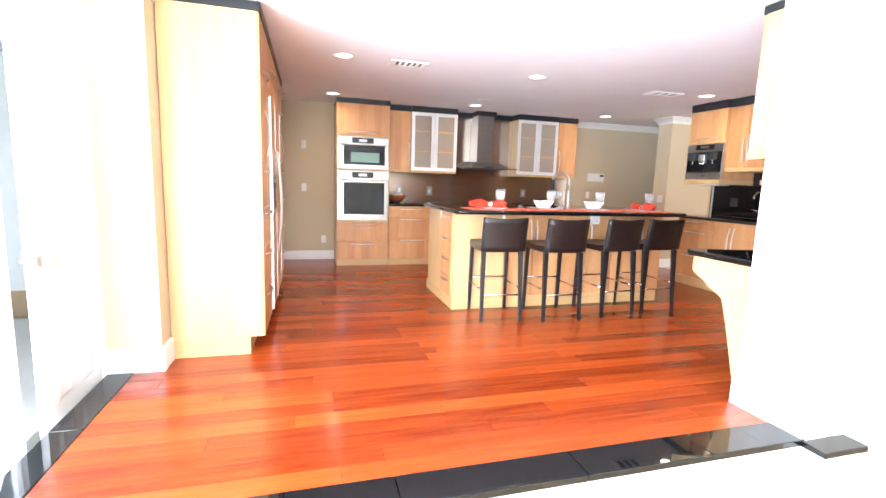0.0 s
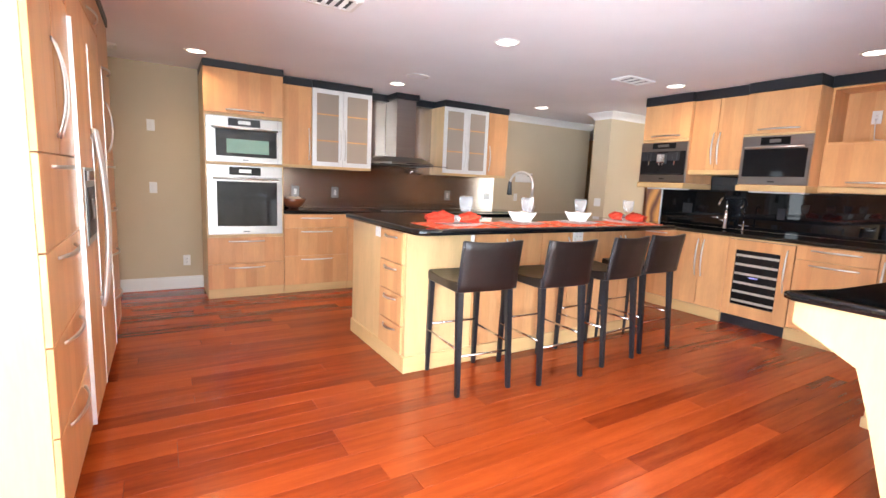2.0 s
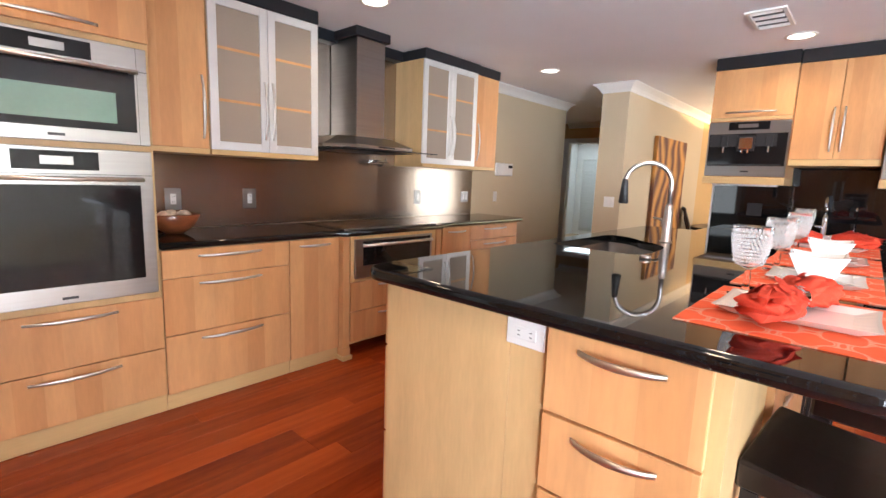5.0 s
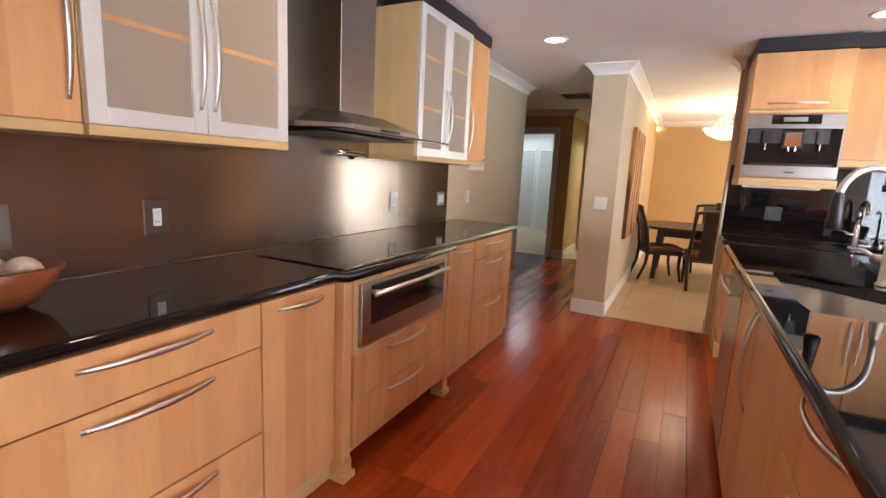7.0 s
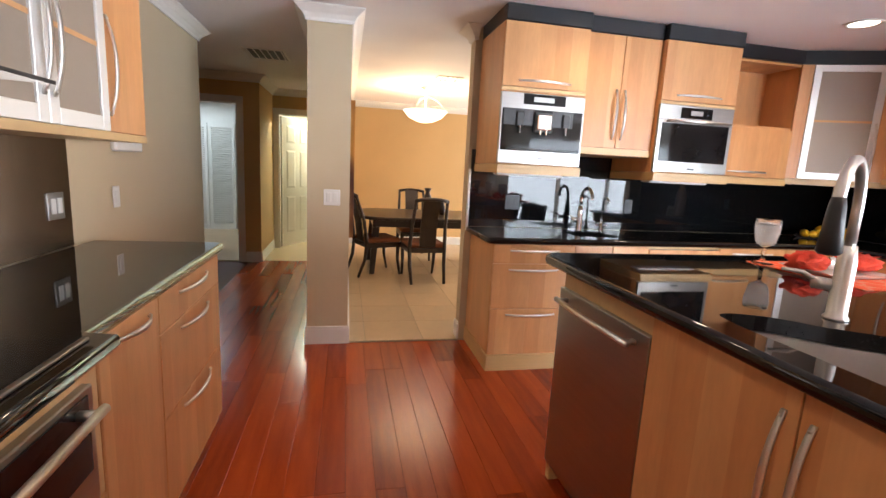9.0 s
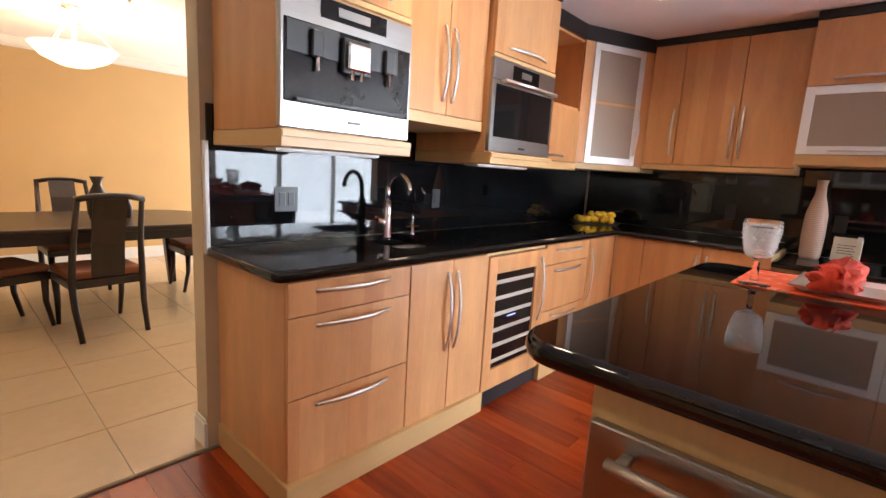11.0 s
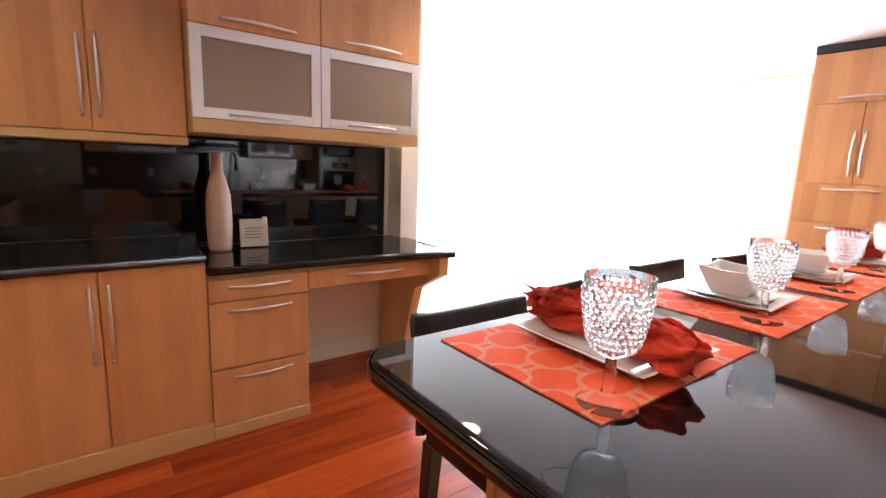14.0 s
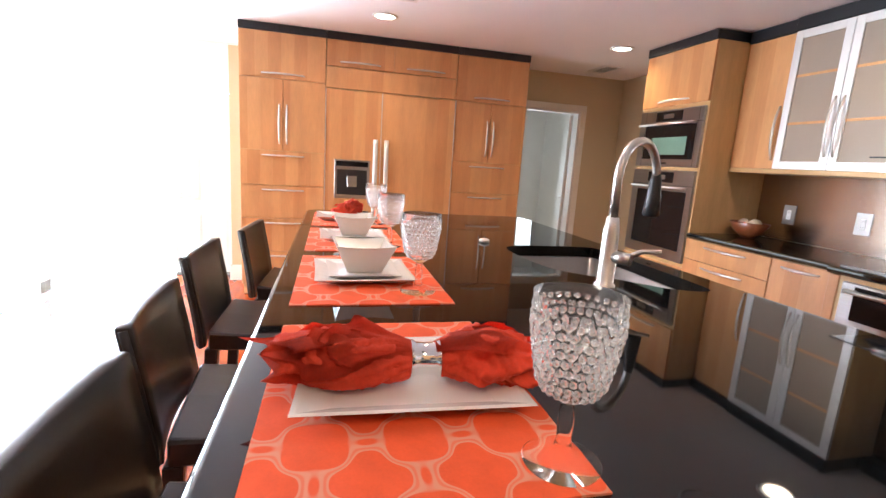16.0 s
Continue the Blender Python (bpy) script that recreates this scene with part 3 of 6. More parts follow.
def casing(name, m, w, h, depth=0.12, material=None, label="white painted door casing"):
    """Door casing round an opening of w by h, local x along the wall."""
    bm = bmesh.new()
    for s in (-1, 1):
        y0, y1 = (-depth / 2 - 0.016, -depth / 2) if s < 0 else (depth / 2, depth / 2 + 0.016)
        box(bm, -0.075, 0.0, y0, y1, 0, h + 0.075, bevel=0.003)
        box(bm, w, w + 0.075, y0, y1, 0, h + 0.075, bevel=0.003)
        box(bm, 0.0, w, y0, y1, h, h + 0.075, bevel=0.003)
    box(bm, -0.002, 0.016, -depth / 2, depth / 2, 0, h)
    box(bm, w - 0.016, w + 0.002, -depth / 2, depth / 2, 0, h)
    box(bm, 0.016, w - 0.016, -depth / 2, depth / 2, h - 0.016, h + 0.002)
    return solid(name, bm, material or WHITE, label, "door casing", kind="structure", m=m)


def panel_door(name, m, w, h, label, lever_x=None):
    """A six-panel door: hinged at local x = 0."""
    d = thing(name, m, label, "door", kind="structure")
    part("leaf", bx(0, w, -0.018, 0.018, 0.008, h, bevel=0.002), WHITE_DOOR, d)
    st = 0.10 * w / 0.7
    cw = (w - 3 * st) / 2
    rows_ = ((0.22, 0.80), (0.93, 1.52), (1.63, h - 0.12))
    for i in range(2):
        x0 = st + i * (cw + st)
        for z0, z1 in rows_:
            bm = bmesh.new()
            for s in (-1, 1):
                lo = [(x0, z0), (x0 + cw, z0), (x0 + cw, z1), (x0, z1)]
                hi = [(x0 + 0.03, z0 + 0.03), (x0 + cw - 0.03, z0 + 0.03), (x0 + cw - 0.03, z1 - 0.03), (x0 + 0.03, z1 - 0.03)]
                a = [bm.verts.new((p[0], s * 0.0175, p[1])) for p in lo]
                b = [bm.verts.new((p[0], s * 0.026, p[1])) for p in hi]
                bm.faces.new(b)
                for k in range(4):
                    bm.faces.new((a[k], a[(k + 1) % 4], b[(k + 1) % 4], b[k]))
            bmesh.ops.recalc_face_normals(bm, faces=bm.faces[:])
            part("panel", bm, WHITE_DOOR, d)
    lx = w - 0.065 if lever_x is None else lever_x
    sgn = -1 if lx > w / 2 else 1
    for s in (-1, 1):
        bm = lathe([(0.030, 0), (0.030, 0.008), (0.012, 0.012), (0.011, 0.045)], 20)
        bmesh.ops.transform(bm, matrix=pose(lx, s * 0.018, 0.98, -90 * s * -1 if s > 0 else 90), verts=bm.verts[:])
        tube([(lx, s * 0.06, 0.98), (lx + sgn * 0.04, s * 0.062, 0.982), (lx + sgn * 0.075, s * 0.060, 0.974), (lx + sgn * 0.105, s * 0.058, 0.983)], [0.010, 0.009, 0.008, 0.007], 10, bm)
        part("lever", bm, NICKEL, d, "satin nickel lever handle", smooth=True)
    for z in (0.2, 1.0, h - 0.22):
        part("hinge", bx(-0.006, 0.02, -0.022, -0.017, z, z + 0.09), NICKEL, d)
    return d


panel_door("door_1", pose(-0.60, 3.87, LOW, 0, 0, -91), 0.62, 2.03, "white six-panel door standing beside the glass doors")
casing("trim_7", pose(-0.30, 6.95, 0, 0, 0, 90), 0.67, 2.0)
panel_door("door_2", pose(-0.40, 7.60, 0, 0, 0, 150), 0.64, 1.98, "white six-panel door standing open into the side room")
casing("trim_8", pose(9.26, 8.27, 0, 0, 0, 90), 0.88, 2.05)
casing("trim_9", pose(10.36, 7.10, 0, 0, 0, 90), 0.82, 2.05)
panel_door("door_3", pose(10.40, 7.90, 0, 0, 0, -32), 0.76, 2.02, "white six-panel bathroom door standing ajar")


def louvre_door(name, m):
    d = thing(name, m, "white louvred closet door", "closet door", "louvred closet doors", "structure")
    bm = bmesh.new()
    box(bm, 0, 0.05, -0.015, 0.015, 0, 1.98), box(bm, 0.40, 0.45, -0.015, 0.015, 0, 1.98)
    box(bm, 0.05, 0.40, -0.015, 0.015, 0, 0.1), box(bm, 0.05, 0.40, -0.015, 0.015, 1.9, 1.98)
    part("stile_frame", bm, WHITE, d)
    sl = bx(0.05, 0.40, -0.018, 0.018, -0.003, 0.003)
    bmesh.ops.rotate(sl, matrix=Euler((radians(40), 0, 0)).to_matrix(), verts=sl.verts[:])
    me = mesh_of("slat", sl, WHITE)
    for i in range(44):
        part("slat", me, None, d, m=pose(0, 0, 0.13 + i * 0.0405))
    return d


for i in range(3):
    louvre_door("louvred_closet_door", pose(12.24, 10.35 - 0.47 * i, 0, 0, 0, -90))


# ---- sliding glass walls and windows ----
def glass_door(name, m, w, h, n, label):
    d = thing(name, m, label, "glass door", kind="structure")
    pw = w / n
    for i in range(n):
        bm = bmesh.new()
        x0, x1 = i * pw, (i + 1) * pw
        for a, b, c, e in ((x0, x0 + 0.05, 0, h), (x1 - 0.05, x1, 0, h), (x0 + 0.05, x1 - 0.05, 0, 0.08), (x0 + 0.05, x1 - 0.05, h - 0.06, h)):
            box(bm, a, b, -0.025, 0.025, c, e, bevel=0.003)
        f = part("window_frame", bm, WHITE, d)
        g = part("pane", bx(x0 + 0.05, x1 - 0.05, -0.003, 0.003, 0.08, h - 0.06), GLASS, f)
        g.visible_shadow = False
    return d


glass_door("window_1", pose(-0.72, -3.2, LOW, 0, 0, 90), 6.46, 2.28, 5, "white framed sliding glass doors to the patio")
glass_door("window_2", pose(-0.3, -4.04, LOW), 1.6, 2.28, 2, "white framed sliding glass doors to the garden")
glass_door("window_3", pose(8.5, 2.54, 0.15), 2.3, 1.95, 3, "white framed dining room window")

glass_door("window_4", pose(10.96, 2.6, 0.15, 0, 0, 90), 1.2, 1.95, 1, "white framed dining room side window")

# ---- outdoors ----
solid("ground", bx(-400, 400, -400, 400, -0.9, LOW - 0.32), GRASS, "green lawn reaching to the trees", "lawn", kind="structure")
patio = solid("pavement", bx(-9.0, -0.80, -9.0, 6.0, LOW - 0.4, LOW - 0.03), PATIO, "pale stone patio", "patio", kind="structure")
solid("pavement_2", bx(-0.80, 8.0, -9.0, -4.12, LOW - 0.4, LOW - 0.03), PATIO, "pale stone patio", "patio", kind="structure")
solid("water", bx(-7.6, -4.8, -7.0, -1.0, LOW - 0.2, LOW - 0.022), POOL, "blue swimming pool water", "pool", kind="structure")
gw = thing("garden_wall", pose(-2.6, 0, 0), "grey-blue rough stone block garden wall", "garden wall", kind="structure")
part("core", bx(-0.28, -0.03, 2.6, 7.5, LOW - 0.1, 2.6), STONE_OUT, gw)
rs = random.Random(4)
z = LOW - 0.03
while z < 2.5:
    h = rs.choice((0.24, 0.3, 0.36))
    y = 2.6
    while y < 7.4:
        w = rs.uniform(0.45, 0.95)
        o = rs.uniform(0, 0.03)
        part("stone", bx(-0.06, o, y, min(7.5, y + w - 0.012), z, z + h - 0.012, bevel=0.012), STONE_OUT, gw)
        y += w
    z += h


def leaf_clump(rng, c, r, n, bm):
    for _ in range(n):
        d = Vector((rng.gauss(0, 1), rng.gauss(0, 1), rng.gauss(0, 0.8)))
        d = d.normalized() * r * rng.uniform(0.55, 1.0)
        p = Vector(c) + d
        a, b = Vector((rng.gauss(0, 1), rng.gauss(0, 1), rng.gauss(0, 1))).normalized(), Vector((rng.gauss(0, 1), rng.gauss(0, 1), rng.gauss(0, 1))).normalized()
        s = rng.uniform(0.07, 0.16)
        bm.faces.new([bm.verts.new(p + s * a), bm.verts.new(p + s * 0.6 * b), bm.verts.new(p - s * a), bm.verts.new(p - s * 0.6 * b)])


def tree(name, x, y, h, seed):
    rng = random.Random(seed)
    t = thing(name, pose(x, y, LOW - 0.32), "leafy green garden tree", "tree", "garden trees")
    tr = tube([(0, 0, -0.1), (0.05, 0.03, h * 0.3), (0.0, 0.1, h * 0.6)], [0.16, 0.12, 0.07], 8)
    for k in range(5):
        a = 2 * math.pi * k / 5 + rng.random()
        tube([(0.02, 0.05, h * rng.uniform(0.35, 0.55)), (0.6 * math.cos(a), 0.6 * math.sin(a), h * 0.65), (1.1 * math.cos(a), 1.1 * math.sin(a), h * 0.8)], [0.07, 0.045, 0.02], 6, tr)
    part("trunk", tr, BARK, t)
    bm = bmesh.new()
    for k in range(16):
        a, r = rng.uniform(0, 6.28), rng.uniform(0.2, 1.5)
        leaf_clump(rng, (r * math.cos(a), r * math.sin(a), h * rng.uniform(0.45, 0.95)), rng.uniform(0.5, 0.85), 110, bm)
    part("crown", bm, LEAF, t)
    return t


for k, (x, y, h) in enumerate(((-11, 4.5, 4.6), (-11.5, 1.0, 5.4), (-12, -2.5, 4.8), (-11, -6, 5.2), (-6, -12, 5.0), (-2, -13, 4.6), (2, -12, 5.4), (6, -12.5, 4.8), (7.0, -3.0, 4.0), (9.6, -2.6, 4.4), (11, -6, 5.0))):
    tree("garden_tree", x, y, h, k + 20)
rng = random.Random(8)
hb = bmesh.new()
for k in range(60):
    leaf_clump(rng, (-10.4 + rng.uniform(-0.3, 0.3), -8 + k * 0.25, 0.4 + rng.uniform(0, 0.9)), 0.5, 26, hb)
for k in range(60):
    leaf_clump(rng, (-6 + k * 0.26, -10.6 + rng.uniform(-0.3, 0.3), 0.4 + rng.uniform(0, 0.9)), 0.5, 26, hb)
for k in range(26):
    leaf_clump(rng, (6.6 + k * 0.2, 0.2 + rng.uniform(-0.3, 0.3), 0.3 + rng.uniform(0, 0.9)), 0.5, 26, hb)
solid("hedge", hb, LEAF, "clipped green garden hedge", "hedge", kind="stuff")
# ---- oven tower and cooktop run on the back wall ----
def oven_front(parent, x0, x1, z0, z1, name, label, panel_h, window, win_m, handle_drop=0.028, y=0.0):
    ob = part(name, bx(x0, x1, y - 0.024, y, z0, z1, bevel=0.003), STEEL, parent, label)
    h = z1 - z0
    part("control_panel", bx(x0 + (x1 - x0) * 0.28, x0 + (x1 - x0) * 0.70, y - 0.027, y - 0.0235, z1 - panel_h * 0.86, z1 - panel_h * 0.14, bevel=0.001), BLACK_GLASS, ob, "black control panel")
    part("display", bx(x0 + (x1 - x0) * 0.41, x0 + (x1 - x0) * 0.57, y - 0.0285, y - 0.0265, z1 - panel_h * 0.66, z1 - panel_h * 0.34), STEEL, ob, "grey display")
    a, b, c, d = window
    part("window", bx(x0 + a, x1 - b, y - 0.0275, y - 0.0235, z0 + c, z1 - d, bevel=0.001), BLACK_GLASS, ob, "black glass oven window")
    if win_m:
        # thin plate on the black glass, its colour painted as a pale green reflection
        part("window_reflection", bx(x0 + a + 0.10, x1 - b - 0.08, y - 0.0292, y - 0.0270, z0 + c + 0.035, z1 - d - 0.10), win_m, ob, "pale green reflection painted on the black oven window")
    part("panel_gap", bx(x0, x1, y - 0.0246, y - 0.0236, z1 - panel_h - 0.004, z1 - panel_h - 0.001), BLACK_PLASTIC, ob, "dark gap over the oven door")
    if win_m:
        for tx in (x0 + a - 0.012, x1 - b + 0.010):
            part("trim_gap", bx(tx, tx + 0.002, y - 0.0246, y - 0.0236, z0, z1), BLACK_PLASTIC, ob, "dark gap beside the steel side trim")
    zc = z1 - panel_h - handle_drop
    bm = tube([(x0 + 0.05, y - 0.068, zc), ((x0 + x1) / 2, y - 0.074, zc), (x1 - 0.05, y - 0.068, zc)], 0.010, 12)
    for hx in (x0 + 0.07, x1 - 0.07):
        box(bm, hx - 0.008, hx + 0.008, y - 0.066, y - 0.022, zc - 0.008, zc + 0.008)
    part("bar_handle", bm, NICKEL, ob, "satin steel bar handle", smooth=True)
    part("nameplate", bx((x0 + x1) / 2 - 0.03, (x0 + x1) / 2 + 0.03, y - 0.026, y - 0.0235, z0 + 0.022, z0 + 0.034), BLACK_PLASTIC, ob)
    return ob


tw = thing("oven_tower", BACK(1.062, 7.525), "tall maple cabinet with two built-in steel ovens", "cabinet")
W = 0.758
carcass(tw, W, 0.612, 0.10, 2.33)
plinth(tw, W, 0.6)
black_trim(tw, W, 0.612, 2.33, CEIL - 0.002)
front(tw, 0.0, W, 1.90, 2.33, "b", "flap_door")
front(tw, 0.0, W, 0.365, 0.645, "t")
front(tw, 0.0, W, 0.10, 0.365, "t")
oven_front(tw, 0.014, 0.742, 1.418, 1.872, "microwave_oven", "steel built-in microwave oven with a pale green reflection painted on its window", 0.105, (0.085, 0.055, 0.06, 0.12), GREEN_REFLECTION, 0.012)
oven_front(tw, 0.014, 0.742, 0.677, 1.39, "wall_oven", "steel built-in wall oven with black glass", 0.115, (0.085, 0.055, 0.085, 0.165), None, 0.022)

ba = thing("drawer_base_cabinet", BACK(1.822, 7.525), "maple base cabinet with three drawers beside the ovens", "cabinet", "cooktop run cabinets")
carcass(ba, 0.726, 0.605, 0.09, 0.888), plinth(ba, 0.726, 0.6, 0.09)
for z0, z1 in ((0.735, 0.888), (0.42, 0.735), (0.09, 0.42)):
    front(ba, 0.0, 0.726, z0, z1, "t")
bb = thing("pull_out_base_cabinet", BACK(2.55, 7.525), "narrow maple pull-out base cabinet", "cabinet", "cooktop run cabinets")
carcass(bb, 0.376, 0.605, 0.09, 0.888), plinth(bb, 0.376, 0.6, 0.09)
front(bb, 0.0, 0.376, 0.09, 0.888, "t", "pull_out_door")

bc = thing("cooktop_base_cabinet", BACK(2.93, 7.475), "projecting maple cooktop cabinet with corner posts", "cabinet", "cooktop run cabinets")
carcass(bc, 0.92, 0.655, 0.10, 0.888, x0=0.06)
for px in (0.0, 0.935):
    p = part("post", bx(px, px + 0.055, -0.012, 0.06, 0.09, 0.888, bevel=0.003), MAPLE, bc, "square maple corner post")
    part("foot", prism(bmesh.new(), [(px - 0.012, -0.03), (px + 0.067, -0.03), (px + 0.067, 0.06), (px - 0.012, 0.06)], 0.0, 0.03, "z"), PLINTH, p)
    part("post_base", bx(px - 0.004, px + 0.059, -0.018, 0.06, 0.03, 0.09, bevel=0.004), MAPLE, p)
part("surround", bx(0.06, 0.92, -0.014, 0.0, 0.56, 0.888, bevel=0.001), BIRCH, bc)
sd = part("steam_drawer", bx(0.09, 0.86, -0.034, -0.012, 0.585, 0.865, bevel=0.003), STEEL, bc, "steel built-in warming oven with black glass")
part("window", bx(0.155, 0.835, -0.0375, -0.033, 0.675, 0.85, bevel=0.001), BLACK_GLASS, sd)
bm = tube([(0.13, -0.075, 0.825), (0.475, -0.082, 0.825), (0.82, -0.075, 0.825)], 0.011, 12)
for hx in (0.16, 0.79):
    box(bm, hx - 0.008, hx + 0.008, -0.075, -0.034, 0.817, 0.833)
part("bar_handle", bm, NICKEL, sd, "satin steel bar handle", smooth=True)
front(bc, 0.06, 0.92, 0.345, 0.56, "t"), front(bc, 0.06, 0.92, 0.12, 0.345, "t")

bd = thing("door_base_cabinet", BACK(3.93, 7.545), "maple base cabinet with one tall door", "cabinet", "cooktop run cabinets")
carcass(bd, 0.468, 0.59, 0.05, 0.888), plinth(bd, 0.468, 0.58, 0.05)
front(bd, 0.08, 0.468, 0.05, 0.888, "t", "door")
be = thing("drawer_base_cabinet", BACK(4.40, 7.545), "maple base cabinet with three drawers at the run's end", "cabinet", "cooktop run cabinets")
carcass(be, 0.76, 0.59, 0.05, 0.888), plinth(be, 0.76, 0.58, 0.05)
for z0, z1 in ((0.745, 0.888), (0.42, 0.745), (0.05, 0.42)):
    front(be, 0.0, 0.76, z0, z1, "t")


def slab(outline, z0, z1, holes=(), r=0.012):
    """A worktop: outline in plan, rounded upper and lower edges, with holes."""
    bm = bmesh.new()

    def loop(pts, inset, z):
        n = len(pts)
        out = []
        area = sum(pts[i][0] * pts[(i + 1) % n][1] - pts[(i + 1) % n][0] * pts[i][1] for i in range(n))
        for i in range(n):
            p, a, b = Vector(pts[i]), Vector(pts[i - 1]), Vector(pts[(i + 1) % n])
            d0, d1 = (p - a).normalized(), (b - p).normalized()
            n0, n1 = Vector((-d0.y, d0.x)), Vector((-d1.y, d1.x))
            nn = (n0 + n1).normalized()
            nn = nn / max(0.35, nn.dot(n0))
            if area < 0:
                nn = -nn
            q = p + nn * inset
            out.append(bm.verts.new((q.x, q.y, z)))
        return out
    levels = [(r, z0), (r * 0.3, z0 + r * 0.3), (0, z0 + r), (0, z1 - r), (r * 0.3, z1 - r * 0.3), (r, z1)]
    rings = [loop(outline, i, z) for i, z in levels]
    for a, b in zip(rings, rings[1:]):
        for k in range(len(a)):
            j = (k + 1) % len(a)
            f = bm.faces.new((a[k], a[j], b[j], b[k]))
            f.smooth = True
    hole_rings = []
    for h in holes:
        lo, hi = loop(h, 0, z0), loop(h, 0, z1)
        for k in range(len(lo)):
            j = (k + 1) % len(lo)
            bm.faces.new((lo[k], lo[j], hi[j], hi[k]))
        hole_rings.append((lo, hi))
    for top in (0, 1):
        edges = []
        for ring in [rings[-1] if top else rings[0]] + [h[top] for h in hole_rings]:
            for k in range(len(ring)):
                e = bm.edges.get((ring[k], ring[(k + 1) % len(ring)])) or bm.edges.new((ring[k], ring[(k + 1) % len(ring)]))
                edges.append(e)
        bmesh.ops.triangle_fill(bm, edges=edges, use_beauty=True)
    bmesh.ops.recalc_face_normals(bm, faces=bm.faces[:])
    return bm


def rounded(x0, x1, y0, y1, r, n=7):
    out = []
    for cx, cy, a0 in ((x1 - r, y1 - r, 0), (x0 + r, y1 - r, 90), (x0 + r, y0 + r, 180), (x1 - r, y0 + r, 270)):
        for k in range(n + 1):
            a = radians(a0 + 90 * k / n)
            out.append((cx + r * math.cos(a), cy + r * math.sin(a)))
    return out


TOP = 0.93
solid("cooktop_worktop", slab([(1.824, 7.50), (2.91, 7.50), (2.93, 7.44), (3.925, 7.44), (3.945, 7.52), (5.25, 7.52), (5.27, 7.54), (5.27, 8.12), (1.824, 8.12)], 0.89, TOP), GRANITE, "polished black granite worktop along the cooktop wall", "worktop")
ck = thing("cooktop", pose(0, 0, TOP), "black glass cooktop with a steel edge", "cooktop")
part("glass_plate", bx(2.96, 3.88, 7.50, 8.00, 0.0, 0.006, bevel=0.002), BLACK_GLASS, ck)
part("rim", bx(2.96, 3.88, 7.482, 7.499, 0.0, 0.009, bevel=0.003), STEEL, ck, "steel front rim")
solid("splashback_steel", bx(1.824, 5.12, 8.126, 8.138, TOP + 0.001, 2.33), SPLASH, "brushed stainless steel splashback", "splashback", kind="structure")

UB, UT = 1.435, 2.315


def upper(name, m, w, label, group, fronts, z0=UB, z1=UT, d=0.325, rail=0.03, trim=True):
    c = thing(name, m, label, "cabinet", group)
    carcass(c, w, d, z0, z1)
    if rail:
        part("light_rail", bx(0, w, -0.02, d, z0 - rail, z0, bevel=0.002), PLINTH, c)
    if trim:
        black_trim(c, w, d, z1, CEIL - 0.002)
    fronts(c)
    return c


def fr1(c):
    front(c, 0, 0.37, UB, UT, "r", "door")


def fr_glass(c):
    glass_front(c, 0, 0.365, UB, UT, "r", (1.73, 2.03)), glass_front(c, 0.365, 0.73, UB, UT, "l", (1.73, 2.03))


def fr2(c):
    front(c, 0, 0.35, UB, UT, "l", "door")


pull_low = True
upper("wall_cabinet", BACK(1.826, 7.80), 0.37, "maple wall cabinet with one door", "cooktop wall cabinets", fr1)
upper("glass_wall_cabinet", BACK(2.198, 7.78), 0.73, "wall cabinet with two frosted glass doors", "cooktop wall cabinets", fr_glass, d=0.345)
upper("glass_wall_cabinet", BACK(3.968, 7.78), 0.745, "wall cabinet with two frosted glass doors and pale sides", "cooktop wall cabinets", fr_glass, d=0.345)
upper("wall_cabinet", BACK(4.715, 7.80), 0.355, "maple wall cabinet with one door", "cooktop wall cabinets", fr2)
solid("hood_cornice", bx(2.93, 3.966, 8.03, 8.126, UT, CEIL - 0.002, bevel=0.004), TRIM_BLACK, "black lacquered cornice behind the hood", "cornice", kind="structure")

def hood_canopy():
    """A shallow canopy with chamfered front corners and a sloping top."""
    bm = bmesh.new()
    lo = [(-0.45, 0.0), (-0.45, -0.34), (-0.30, -0.535), (0.25, -0.535), (0.40, -0.34), (0.40, 0.0)]
    hi = [(-0.30, 0.0), (-0.30, -0.30), (-0.20, -0.37), (0.16, -0.37), (0.25, -0.30), (0.25, 0.0)]
    rings = [[bm.verts.new((x, y, z)) for x, y in pts] for pts, z in ((lo, 1.512), (lo, 1.535), (hi, 1.605))]
    for a, b in zip(rings, rings[1:]):
        for k in range(6):
            j = (k + 1) % 6
            bm.faces.new((a[k], a[j], b[j], b[k]))
    bm.faces.new(rings[0][::-1]), bm.faces.new(rings[-1])
    bmesh.ops.recalc_face_normals(bm, faces=bm.faces[:])
    return bm


hd = thing("range_hood", pose(3.43, 8.12, 0), "stainless steel chimney hood with a curved glass canopy", "range hood")
part("chimney", bx(-0.155, 0.115, -0.34, 0.0, 1.60, 2.33, bevel=0.003), STEEL, hd)
part("chimney_cornice", bx(-0.185, 0.145, -0.37, 0.0, 2.33, CEIL - 0.002, bevel=0.004), TRIM_BLACK, hd, "black lacquered cornice")
part("canopy", hood_canopy(), STEEL, hd)
part("vent_filter", bx(-0.40, 0.32, -0.46, -0.05, 1.4945, 1.4985), BLACK_PLASTIC, hd)
bmg = bmesh.new()
gp = [(-0.02, 1.5095), (-0.45, 1.5085), (-0.60, 1.505)]
prism(bmg, [*gp, *[(a, b - 0.006) for a, b in gp[::-1]]], -0.47, 0.47, "x")
part("glass_visor", bmg, GLASS, hd, "clear glass visor")
